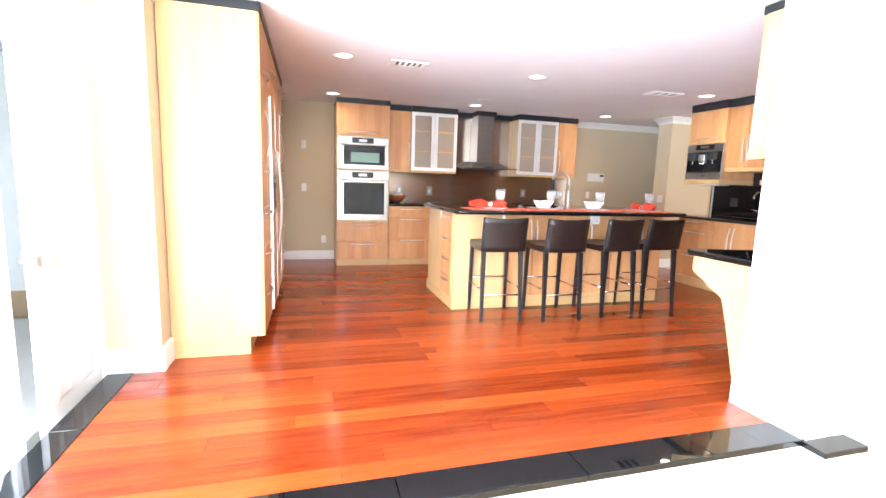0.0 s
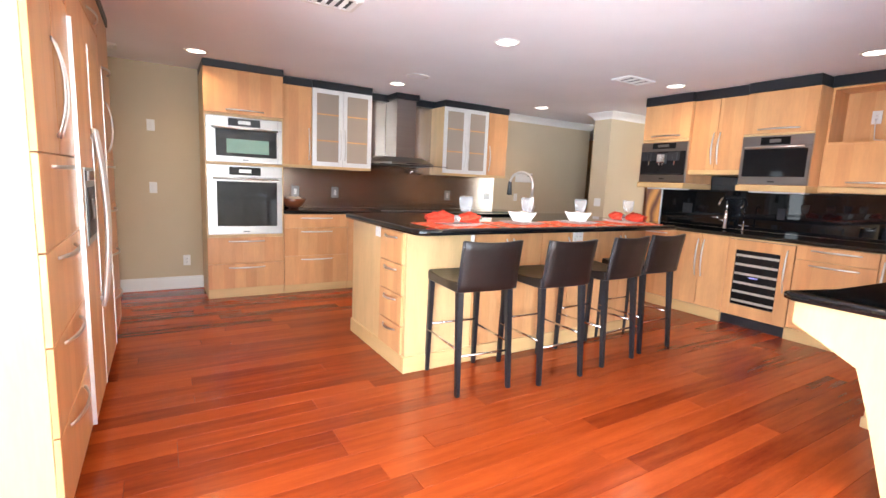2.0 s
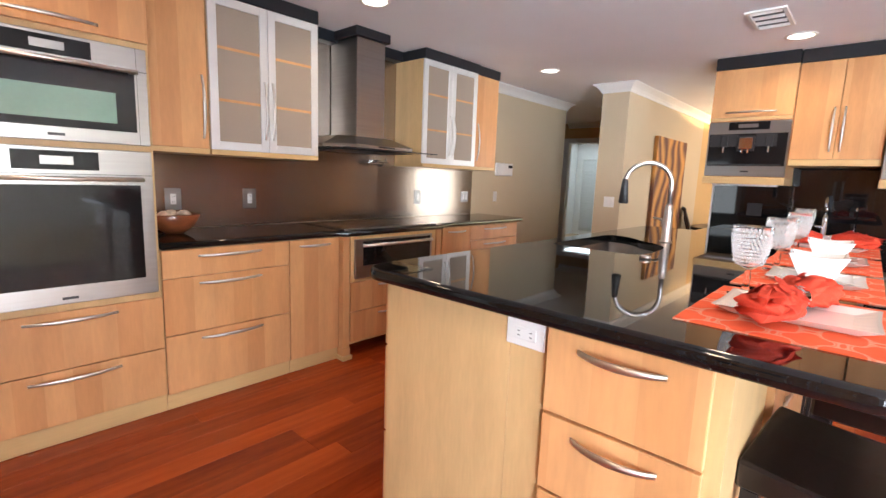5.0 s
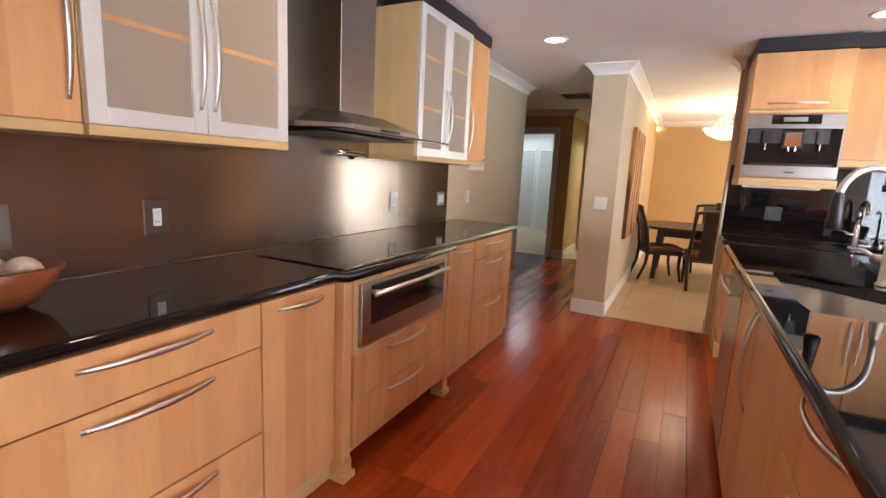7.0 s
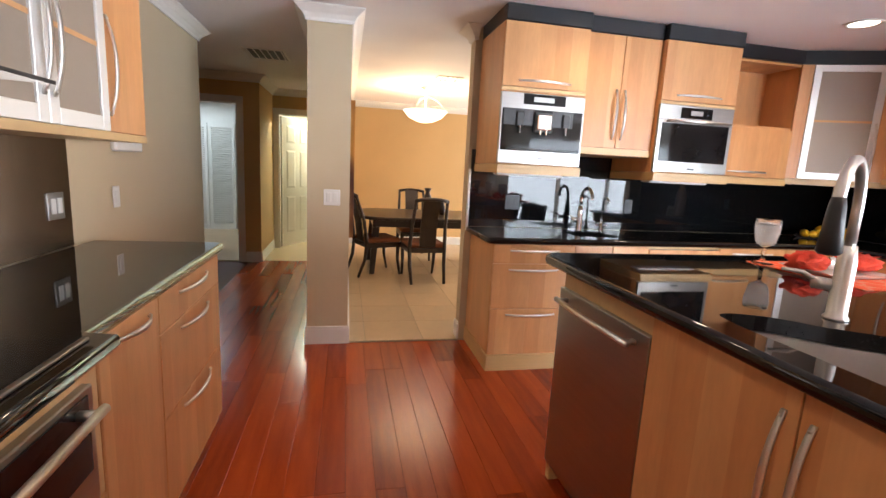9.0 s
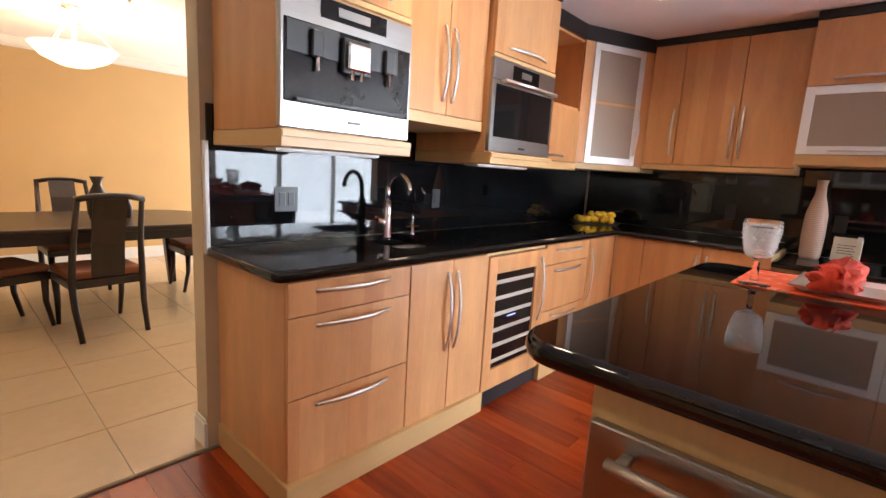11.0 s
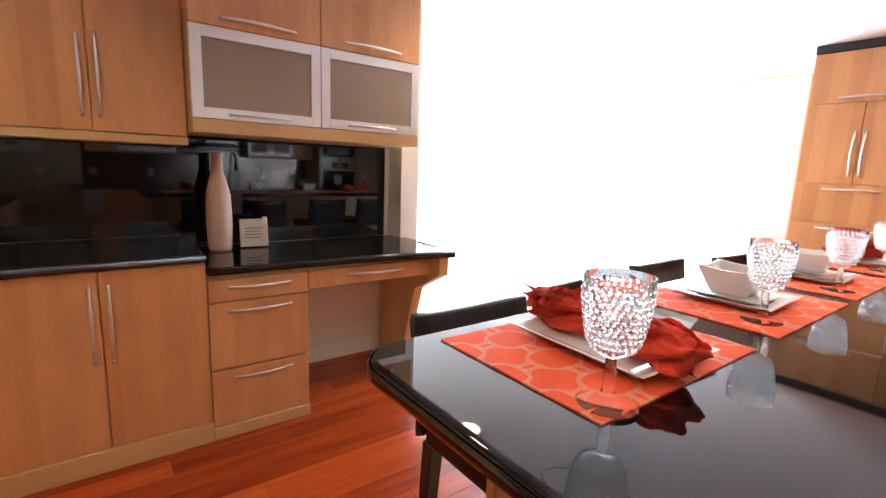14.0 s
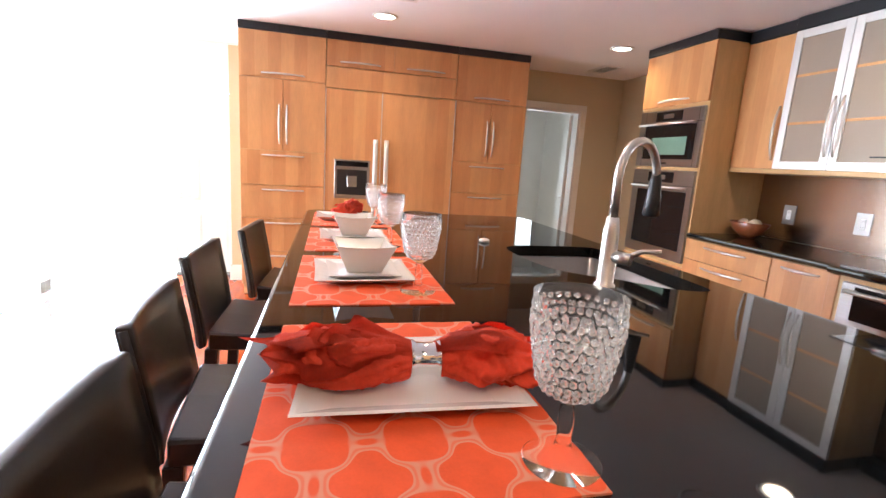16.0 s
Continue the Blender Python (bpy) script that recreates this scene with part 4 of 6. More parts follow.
part("visor_edge", bx(-0.47, 0.47, -0.603, -0.600, 1.498, 1.506), BLACK_PLASTIC, hd, "dark polished edge of the visor")
part("button_strip", bx(-0.10, 0.06, -0.5385, -0.5345, 1.518, 1.530), BLACK_PLASTIC, hd)
pf = thing("pot_filler", pose(3.80, 8.126, 1.42), "chrome wall-mounted pot filler folded against the splashback", "pot filler")
bmp = lathe([(0.028, 0), (0.028, 0.01), (0.012, 0.014), (0.012, 0.05)], 20)
bmesh.ops.transform(bmp, matrix=pose(0, 0, 0, 90), verts=bmp.verts[:])
tube([(0, -0.05, 0), (-0.1, -0.055, 0), (-0.2, -0.06, 0)], 0.011, 12, bmp)
tube([(-0.2, -0.06, 0.016), (-0.1, -0.07, 0.018), (0.02, -0.08, 0.016)], 0.009, 12, bmp)
part("arm", bmp, CHROME, pf, smooth=True)
part("lever", tube([(0.0, -0.055, 0.012), (0.02, -0.06, 0.045)], 0.005, 8), CHROME, pf)


# ---- plates on walls ----
def wall_plate(m, label, kind_, gangs=1, backing=WHITE, face=None, rim=0.0):
    p = thing({"switch": "light_switch", "outlet": "power_outlet"}[kind_], m, label, "switch" if kind_ == "switch" else "outlet", "wall plates")
    w = 0.072 + 0.046 * (gangs - 1)
    part("plate", bx(-w / 2 - rim, w / 2 + rim, -0.006, 0, -0.058 - rim, 0.058 + rim, bevel=0.002), backing, p)
    for i in range(gangs):
        cx = (i - (gangs - 1) / 2) * 0.046
        if kind_ == "switch":
            part("rocker", bx(cx - 0.016, cx + 0.016, -0.010, -0.005, -0.033, 0.033, bevel=0.002), face or PLASTIC, p)
        else:
            part("socket_face", bx(cx - 0.017, cx + 0.017, -0.009, -0.005, -0.034, 0.034, bevel=0.002), face or PLASTIC, p)
            for s in (-1, 1):
                for dx in (-0.006, 0.006):
                    part("slot", bx(cx + dx - 0.001, cx + dx + 0.001, -0.0098, -0.0085, s * 0.018 - 0.004, s * 0.018 + 0.004), BLACK_PLASTIC, p)
    return p


for x in (2.09, 2.59, 4.28):
    wall_plate(BACK(x, 8.126) @ pose(0, 0, 1.12), "steel-plated outlet on the steel splashback", "outlet", 1, STEEL, None, 0.012)
wall_plate(BACK(5.0, 8.126) @ pose(0, 0, 1.12), "steel-plated double switch on the splashback", "switch", 2, STEEL)
wall_plate(BACK(5.58, YB) @ pose(0, 0, 1.12), "white switch on the beige wall", "switch")
wall_plate(BACK(0.61, YB) @ pose(0, 0, 1.77), "white wall control high on the beige wall", "switch")
wall_plate(BACK(0.61, YB) @ pose(0, 0, 1.12), "white switch on the beige wall", "switch")
wall_plate(BACK(0.90, YB) @ pose(0, 0, 0.32), "white outlet low on the beige wall", "outlet")
wall_plate(pose(6.20, 7.005, 1.115, 0, 0, -90), "white double switch on the column", "switch", 2)
wall_plate(BACK(7.0, YB) @ pose(0, 0, 0.35), "white outlet low on the beige wall", "outlet")
wall_plate(pose(4.65, 2.32, 1.05), "white switch on the living room wall", "switch")
th = thing("alarm_panel", BACK(5.72, YB) @ pose(0, 0, 1.44), "white alarm keypad on the beige wall", "alarm panel")
part("case", bx(-0.17, 0.17, -0.03, 0, -0.075, 0.075, bevel=0.008), PLASTIC, th)
part("screen", bx(0.07, 0.15, -0.033, -0.029, 0.02, 0.05), BLACK_GLASS, th)

# wooden bowl with woven balls
bw = solid("wooden_bowl", lathe([(0.0, 0.006), (0.05, 0.0), (0.11, 0.03), (0.155, 0.085), (0.148, 0.09), (0.10, 0.042), (0.04, 0.018), (0.0, 0.016)], 28), BOWL_WOOD, "reddish wooden boat-shaped bowl on the granite worktop", "bowl", smooth=True, m=pose(2.01, 7.87, TOP) @ Matrix.Diagonal((0.95, 0.72, 1.3, 1)))
for x, y, z, r in ((1.96, 7.87, 0.092, 0.046), (2.06, 7.86, 0.094, 0.047), (2.01, 7.92, 0.096, 0.044)):
    bmb = bmesh.new()
    bmesh.ops.create_icosphere(bmb, subdivisions=3, radius=r)
    solid("decorative_ball", bmb, BALL, "cream woven decorative ball in the wooden bowl", "decorative ball", "bowl filling", smooth=True, m=pose(x, y, TOP + z))

# ---- wet bar run on the right wall ----
FX = 5.645
rb = thing("drawer_base_cabinet", RIGHT(FX, 5.938), "maple base cabinet with three drawers at the wet bar's end", "cabinet", "wet bar cabinets")
carcass(rb, 0.59, 0.58, 0.11, 0.888, MAPLE), plinth(rb, 0.60, 0.58, 0.11, x0=-0.01, y=-0.04)
for z0, z1 in ((0.756, 0.888), (0.44, 0.756), (0.11, 0.44)):
    front(rb, 0, 0.59, z0, z1, "t")
pull_low = False
rs_ = thing("sink_base_cabinet", RIGHT(FX, 5.346), "maple base cabinet with two doors under the bar sink", "cabinet", "wet bar cabinets")
carcass(rs_, 0.566, 0.58, 0.11, 0.70), plinth(rs_, 0.566, 0.58, 0.11, y=-0.04)
part("rail", bx(0, 0.566, 0, 0.02, 0.70, 0.888), BIRCH, rs_)
front(rs_, 0, 0.283, 0.11, 0.888, "r", "door", length=0.40), front(rs_, 0.283, 0.566, 0.11, 0.888, "l", "door", length=0.40)
wc = thing("wine_cooler", RIGHT(FX, 4.778), "wine cooler with a maple framed glass door and black base", "wine cooler")
carcass(wc, 0.588, 0.58, 0.09, 0.885, BLACK_PLASTIC)
part("grille", bx(0.0, 0.588, -0.012, 0.4, 0.0, 0.088, bevel=0.003), BLACK_PLASTIC, wc)
part("filler_strip", bx(0.0, 0.588, -0.004, 0.0, 0.872, 0.888), BIRCH, wc)
wd = part("door", bx(0.475, 0.586, -0.026, 0, 0.10, 0.868, bevel=0.0015), MAPLE, wc, "maple framed cooler door")
for piece, a, b, c, d in (("stile", 0.002, 0.075, 0.10, 0.868), ("rail", 0.075, 0.475, 0.77, 0.868), ("rail", 0.075, 0.475, 0.10, 0.215)):
    part(piece, bx(a, b, -0.026, 0, c, d, bevel=0.0015), MAPLE, wd)
part("pane", bx(0.072, 0.478, -0.012, -0.008, 0.212, 0.773), BLACK_GLASS, wd, "dark glass pane")
for i in range(6):
    part("rack", bx(0.082, 0.468, -0.0155, -0.0125, 0.245 + i * 0.092, 0.268 + i * 0.092, bevel=0.001), RACK, wd, "pale wine rack edge")
part("light", bx(0.22, 0.30, -0.0158, -0.0128, 0.50, 0.506), BLUE_LED, wd, "blue indicator light")
handle(wd, 0.53, 0.62, 0.40, True, -0.026)
rd = thing("drawer_base_cabinet", RIGHT(FX, 4.187), "maple base cabinet with three drawers beside the wine cooler", "cabinet", "wet bar cabinets")
carcass(rd, 0.587, 0.58, 0.11, 0.888), plinth(rd, 0.587, 0.58, 0.11, y=-0.04)
for z0, z1 in ((0.755, 0.888), (0.45, 0.755), (0.11, 0.45)):
    front(rd, 0, 0.587, z0, z1, "t")
rc = thing("corner_base_cabinet", RIGHT(FX, 3.598), "maple corner base cabinet with a narrow door", "cabinet", "wet bar cabinets")
carcass(rc, 0.47, 0.58, 0.11, 0.888), plinth(rc, 0.43, 0.58, 0.11, y=-0.04)
front(rc, 0, 0.45, 0.11, 0.888, "l", "door", length=0.40)
bar_sink = rounded(5.78, 6.05, 4.92, 5.26, 0.04, 4)
solid("wet_bar_worktop", slab([(5.615, 3.165), (5.615, 5.965), (5.65, 5.985), (6.215, 5.985), (6.215, 2.515), (4.607, 2.515), (4.607, 3.165)], 0.89, TOP, [bar_sink]), GRANITE, "polished black granite worktop turning the corner", "worktop")


def basin(name, outline, z1, depth, label):
    bm = bmesh.new()
    cx, cy = sum(p[0] for p in outline) / len(outline), sum(p[1] for p in outline) / len(outline)

    def ring(s, z):
        return [bm.verts.new((cx + (p[0] - cx) * s, cy + (p[1] - cy) * s, z)) for p in outline]
    rr = [ring(1.03, z1), ring(1.0, z1 - 0.004), ring(0.97, z1 - depth * 0.85), ring(0.88, z1 - depth), ring(0.1, z1 - depth - 0.006)]
    for a, b in zip(rr, rr[1:]):
        for k in range(len(a)):
            j = (k + 1) % len(a)
            bm.faces.new((a[k], a[j], b[j], b[k]))
    bm.faces.new(rr[-1])
    bmesh.ops.recalc_face_normals(bm, faces=bm.faces[:])
    for f in bm.faces:
        f.normal_flip()
    s = thing(name, pose(0, 0, 0), label, "sink")
    part("basin", bm, SINK, s, smooth=True)
    part("drain", lathe([(0.04, z1 - depth - 0.004), (0.04, z1 - depth + 0.002), (0.02, z1 - depth + 0.001)], 20, at=(cx, cy, 0)), CHROME, s)
    return s


basin("bar_sink", bar_sink, 0.889, 0.15, "small stainless steel undermounted bar sink")


def faucet(name, m, h, reach, label, mt=None, head=True):
    f = thing(name, m, label, "faucet")
    mt = mt or NICKEL
    bm = lathe([(0.030, 0), (0.030, 0.006), (0.024, 0.012), (0.0225, 0.16), (0.017, 0.20)], 20)
    pts = [(0, 0, 0.18), (0, 0, h * 0.72)]
    r = reach / 2
    for k in range(13):
        a = math.pi * k / 12
        pts.append((r - r * math.cos(a), 0, h * 0.74 + (h * 0.26) * math.sin(a)))
    tube(pts, 0.0125, 12, bm)
    part("spout", bm, mt, f, smooth=True)
    if head:
        part("spray_head", lathe([(0.013, 0.02), (0.017, 0.0), (0.021, -0.05), (0.026, -0.105), (0.020, -0.112)][::-1], 18, at=(reach, 0, h * 0.74)), BLACK_PLASTIC, f, "black pull-down spray head", smooth=True)
    bml = lathe([(0.017, 0), (0.017, 0.05)], 14)
    bmesh.ops.transform(bml, matrix=pose(0, -0.015, 0.09, 90), verts=bml.verts[:])
    tube([(0, -0.05, 0.09), (0.02, -0.085, 0.115), (0.05, -0.125, 0.12)], [0.009, 0.007, 0.005], 8, bml)
    part("lever", bml, mt, f, smooth=True)
    return f


faucet("bar_faucet", pose(6.10, 5.09, TOP, 0, 0, 180), 0.34, 0.17, "chrome gooseneck bar faucet on the black worktop", CHROME, False)
sv = thing("filter_tap", pose(6.10, 4.90, TOP, 0, 0, 180), "small chrome cross-handled tap beside the bar faucet", "tap")
bmt = lathe([(0.02, 0), (0.02, 0.01), (0.012, 0.02), (0.012, 0.07)], 14)
tube([(0, 0, 0.07), (0.01, 0, 0.25), (0.06, 0, 0.27), (0.09, 0, 0.24)], 0.007, 8, bmt)
part("body", bmt, CHROME, sv, smooth=True)
part("cross_handle", tube([(0, -0.05, 0.05), (0, 0.05, 0.05)], 0.006, 8), CHROME, sv)
solid("splashback_bar", bx(6.214, 6.228, 2.53, 5.97, TOP + 0.001, 1.52), GRANITE, "polished black granite splashback behind the wet bar", "splashback", kind="structure")
solid("splashback_edge", bx(6.20, 6.229, 5.971, 5.986, 0.90, 1.37), WHITE, "pale edge strip of the black splashback", "splashback", kind="structure")
wall_plate(pose(6.214, 5.62, 1.13, 0, 0, -90), "black double outlet on the black splashback", "outlet", 2, BLACK_PLASTIC, BLACK_PLASTIC)
wall_plate(pose(6.214, 4.60, 1.13, 0, 0, -90), "black outlet on the black splashback", "outlet", 1, BLACK_PLASTIC, BLACK_PLASTIC)


def appliance_cabinet(name, y, w, label):
    c = thing(name, RIGHT(5.695, y), label, "cabinet", "wet bar wall cabinets")
    d = 0.51
    carcass(c, w, d, 1.415, 2.30, MAPLE)
    part("light_rail", bx(-0.004, w + 0.004, -0.045, d, 1.355, 1.413, bevel=0.002), PLINTH, c)
    black_trim(c, w, d, 2.30, CEIL - 0.002)
    front(c, 0, w, 1.905, 2.30, "b", "flap_door")
    part("lower_rail", bx(-0.002, w + 0.002, -0.05, -0.0455, 1.388, 1.411, bevel=0.0015), PLINTH, c)
    part("upper_rail", bx(0, w, -0.022, 0, 1.884, 1.903), BIRCH, c)
    return c


cm = appliance_cabinet("coffee_cabinet", 5.945, 0.58, "maple wall cabinet with a built-in coffee machine")
mc = part("coffee_machine", bx(0.0, 0.58, -0.03, 0.0, 1.42, 1.87, bevel=0.003), STEEL, cm, "built-in steel and black coffee machine")
part("control_panel", bx(0.15, 0.44, -0.033, -0.029, 1.80, 1.865), BLACK_GLASS, mc, "black control panel")
part("display", bx(0.22, 0.36, -0.0345, -0.0325, 1.818, 1.848), STEEL, mc)
part("recess", bx(0.012, 0.568, -0.034, -0.029, 1.505, 1.77, bevel=0.002), BLACK_GLASS, mc, "black coffee bay")
for a, b in ((0.02, 0.225), (0.355, 0.50)):
    part("bay_panel", bx(a, b, -0.0375, -0.0335, 1.665, 1.765, bevel=0.001), BLACK_PLASTIC, mc, "dark grey panel over the coffee bay")
part("spout_surround", bx(0.228, 0.352, -0.058, -0.033, 1.628, 1.75, bevel=0.004), BLACK_PLASTIC, mc, "black surround of the spout")
part("spout_block", bx(0.24, 0.34, -0.075, -0.033, 1.64, 1.735, bevel=0.006), CHROME, mc, "chrome coffee spout")
for px in (0.27, 0.31):
    part("nozzle", tube([(px, -0.055, 1.64), (px, -0.055, 1.61)], 0.008, 10), CHROME, mc)
for px in (0.13, 0.45):
    part("spigot", tube([(px, -0.045, 1.69), (px, -0.05, 1.615)], 0.007, 10), CHROME, mc)
    part("pod", bx(px - 0.025, px + 0.025, -0.055, -0.033, 1.66, 1.75, bevel=0.005), BLACK_PLASTIC, mc)
part("drip_tray", bx(0.05, 0.54, -0.05, -0.03, 1.508, 1.52, bevel=0.002), BLACK_PLASTIC, mc)
part("nameplate", bx(0.27, 0.33, -0.0325, -0.0295, 1.455, 1.465), BLACK_PLASTIC, mc)

for y0, y1, zz in ((5.42, 5.90, 1.355), (4.25, 4.74, 1.355)):
    lf = thing("under_cabinet_light", pose(0, 0, 0), "slim white light fitting under the wall cabinet", "light fitting", "under-cabinet lights")
    part("case", bx(5.78, 5.88, y0, y1, zz - 0.012, zz - 0.0005, bevel=0.003), PLASTIC, lf)
    part("lens", bx(5.79, 5.87, y0 + 0.01, y1 - 0.01, zz - 0.015, zz - 0.0125, bevel=0.001), WHITE, lf)
mid = thing("wall_cabinet", RIGHT(5.735, 5.362), "maple wall cabinet with two doors over the bar sink", "cabinet", "wet bar wall cabinets")
carcass(mid, 0.555, 0.465, 1.56, 2.30)
part("light_rail", bx(0, 0.555, -0.02, 0.465, 1.513, 1.56, bevel=0.002), PLINTH, mid)
black_trim(mid, 0.555, 0.465, 2.30, CEIL - 0.002)
pull_low = True
front(mid, 0, 0.277, 1.56, 2.30, "r", "door"), front(mid, 0.277, 0.555, 1.56, 2.30, "l", "door")
mw = appliance_cabinet("microwave_cabinet", 4.80, 0.60, "maple wall cabinet with a built-in steel speed oven")
oven_front(mw, 0.0, 0.60, 1.42, 1.882, "speed_oven", "built-in steel speed oven with black glass", 0.10, (0.03, 0.03, 0.075, 0.125), None, 0.012)
nc = thing("open_wall_cabinet", RIGHT(5.90, 4.195), "maple wall cabinet with an open niche over a flap", "cabinet", "wet bar wall cabinets")
NW = 0.758
for x in (0, NW - 0.018):
    part("side_panel", bx(x, x + 0.018, 0, 0.315, 1.42, 2.30), MAPLE, nc)
for z in (1.42, 1.80, 2.282):
    part("shelf", bx(0.018, NW - 0.018, 0, 0.315, z, z + 0.018), MAPLE, nc)
part("back_panel", bx(0.018, NW - 0.018, 0.30, 0.315, 1.818, 2.282), MAPLE, nc)
part("light_rail", bx(0, NW, -0.02, 0.315, 1.365, 1.418, bevel=0.002), PLINTH, nc)
front(nc, 0, NW, 1.42, 1.80, "b", "flap_door")
black_trim(nc, NW, 0.315, 2.30, CEIL - 0.002)
wall_plate(pose(6.198, 3.95, 2.05, 0, 0, -90), "white outlet inside the open niche", "outlet")
solid("loose_cable", tube([(6.18, 3.95, 2.03), (6.12, 3.93, 1.95), (6.05, 3.90, 1.84), (6.02, 3.80, 1.826), (6.08, 3.72, 1.826), (6.13, 3.80, 1.826)], 0.004, 6), PLASTIC, "white cable curled in the open niche", "cable", smooth=True)
# diagonal corner cabinet with a glass door
pc = Vector((5.90, 3.45, 0))
pd = Vector((5.625, 2.83, 0))
L = (pd - pc).length
ang = math.degrees(math.atan2(pd.y - pc.y, pd.x - pc.x))
dg = thing("corner_wall_cabinet", pose(pc.x, pc.y, 0, 0, 0, ang), "diagonal corner wall cabinet with a frosted glass door", "cabinet", "wet bar wall cabinets")
inv = (Matrix.Rotation(radians(-ang), 4, "Z") @ Matrix.Translation(-pc))
wedge = [inv @ Vector(p) for p in ((5.90, 3.45, 0), (6.21, 3.45, 0), (6.21, 2.52, 0), (5.625, 2.52, 0), (5.625, 2.83, 0))]
part("body", prism(bmesh.new(), [(p.x, p.y + 0.001) for p in wedge], 1.43, 2.30, "z"), BIRCH, dg)
part("light_rail", prism(bmesh.new(), [(p.x, p.y + 0.001) for p in wedge], 1.385, 1.429, "z"), PLINTH, dg)
part("cornice", prism(bmesh.new(), [(p.x, p.y + (-0.03 if i in (0, 4) else 0)) for i, p in enumerate(wedge)], 2.301, CEIL - 0.002, "z"), TRIM_BLACK, dg)
glass_front(dg, 0.09, L - 0.09, 1.43, 2.30, "r", (1.88,))
for a, b in ((0.0, 0.088), (L - 0.088, L)):
    part("stile", bx(a, b, -0.018, 0, 1.43, 2.30, bevel=0.002), MAPLE, dg)

# ---- south wall: tall wall cabinets, desk ----
sc = thing("wall_cabinet", SOUTH(5.607, 2.83), "tall maple wall cabinet with three doors", "cabinet", "desk wall cabinets")
carcass(sc, 1.0, 0.31, 1.455, 2.345)
part("light_rail", bx(0, 1.0, -0.02, 0.31, 1.415, 1.453, bevel=0.002), PLINTH, sc)
black_trim(sc, 1.0, 0.31, 2.345, CEIL - 0.002)
front(sc, 0.0, 0.23, 1.455, 2.345, "r", "door"), front(sc, 0.23, 0.63, 1.455, 2.345, "r", "door"), front(sc, 0.63, 1.0, 1.455, 2.345, "l", "door")
sg = thing("glass_wall_cabinet", SOUTH(4.605, 2.966), "wall cabinet with two frosted lift-up doors under two maple flaps", "cabinet", "desk wall cabinets")
carcass(sg, 1.238, 0.45, 1.54, 2.345)
part("light_rail", bx(0, 1.238, -0.02, 0.45, 1.475, 1.538, bevel=0.002), PLINTH, sg)
black_trim(sg, 1.238, 0.45, 2.345, CEIL - 0.002)
for i in range(2):
    glass_front(sg, 0.619 * i, 0.619 * (i + 1), 1.54, 1.955, "b")
    front(sg, 0.619 * i, 0.619 * (i + 1), 1.955, 2.345, "b", "flap_door")
SY = 3.125
sb = thing("double_base_cabinet", SOUTH(5.626, SY), "maple base cabinet with tall doors in the corner", "cabinet", "desk wall cabinets")
carcass(sb, 1.02, 0.60, 0.10, 0.888), plinth(sb, 1.02, 0.58, 0.10, y=-0.03)
pull_low = False
front(sb, 0.0, 0.22, 0.10, 0.888, None, "door"), front(sb, 0.22, 0.62, 0.10, 0.888, "r", "door", length=0.34), front(sb, 0.62, 1.02, 0.10, 0.888, "l", "door", length=0.34)
sd_ = thing("drawer_base_cabinet", SOUTH(4.605, SY), "maple desk cabinet with three drawers", "cabinet", "desk wall cabinets")
carcass(sd_, 0.478, 0.60, 0.06, 0.818), plinth(sd_, 0.478, 0.58, 0.06, y=-0.03)
for z0, z1 in ((0.69, 0.80), (0.355, 0.685), (0.06, 0.35)):
    front(sd_, 0, 0.478, z0, z1, "t")
dk = thing("desk", SOUTH(4.126, SY), "maple desk with a pencil drawer and a bracket end panel", "desk")
part("apron", bx(0.0, 0.80, 0.0, 0.60, 0.70, 0.818, bevel=0.002), BIRCH, dk)
front(dk, 0.0, 0.80, 0.70, 0.80, "t")
part("end_bracket", prism(bmesh.new(), [(-0.12, 0.818), (-0.12, 0.71), (0.145, 0.57), (0.20, 0.40), (0.31, 0.0), (0.60, 0.0), (0.60, 0.818)], 0.772, 0.838, "x"), BIRCH, dk, "pale bracket-shaped end panel")
part("bracket_foot", bx(0.765, 0.845, 0.295, 0.60, 0.0, 0.03, bevel=0.003), PLINTH, dk)
solid("desk_worktop", slab([(4.604, 3.16), (4.604, 2.515), (3.30, 2.515), (3.23, 2.70), (3.23, 3.24), (3.27, 3.29), (3.6, 3.20), (4.2, 3.165)], 0.82, 0.86), GRANITE, "polished black granite desk top", "worktop")
solid("splashback_desk", bx(3.33, 4.62, 2.502, 2.514, 0.861, 1.475), GRANITE, "polished black granite splashback above the desk", "splashback", kind="structure")
solid("splashback_corner", bx(4.62, 6.20, 2.502, 2.514, TOP + 0.001, 1.45), GRANITE, "polished black granite splashback in the corner", "splashback", kind="structure")
solid("tall_vase", lathe([(0.0, 0.0), (0.052, 0.0), (0.060, 0.02), (0.066, 0.16), (0.062, 0.30), (0.045, 0.38), (0.030, 0.43), (0.027, 0.50), (0.034, 0.53), (0.027, 0.528), (0.02, 0.43), (0.0, 0.40)], 32), VASE, "tall terracotta vase with fine pale stripes on the desk", "vase", smooth=True, m=pose(4.455, 2.70, 0.86))
cd = thing("tabletop_card", pose(4.27, 2.68, 0.86, -8, 0, 176), "small cream card stand on the desk", "card stand")
part("board", bx(-0.075, 0.075, -0.012, 0.012, 0.006, 0.165, bevel=0.002), PAPER, cd)
bmt = bmesh.new()
for i in range(4):
    box(bmt, -0.05, 0.045 - 0.012 * (i % 2), -0.0128, -0.0115, 0.11 - i * 0.018, 0.114 - i * 0.018)
part("printed_lines", bmt, DARK_WOOD, cd, "faint printed lines")
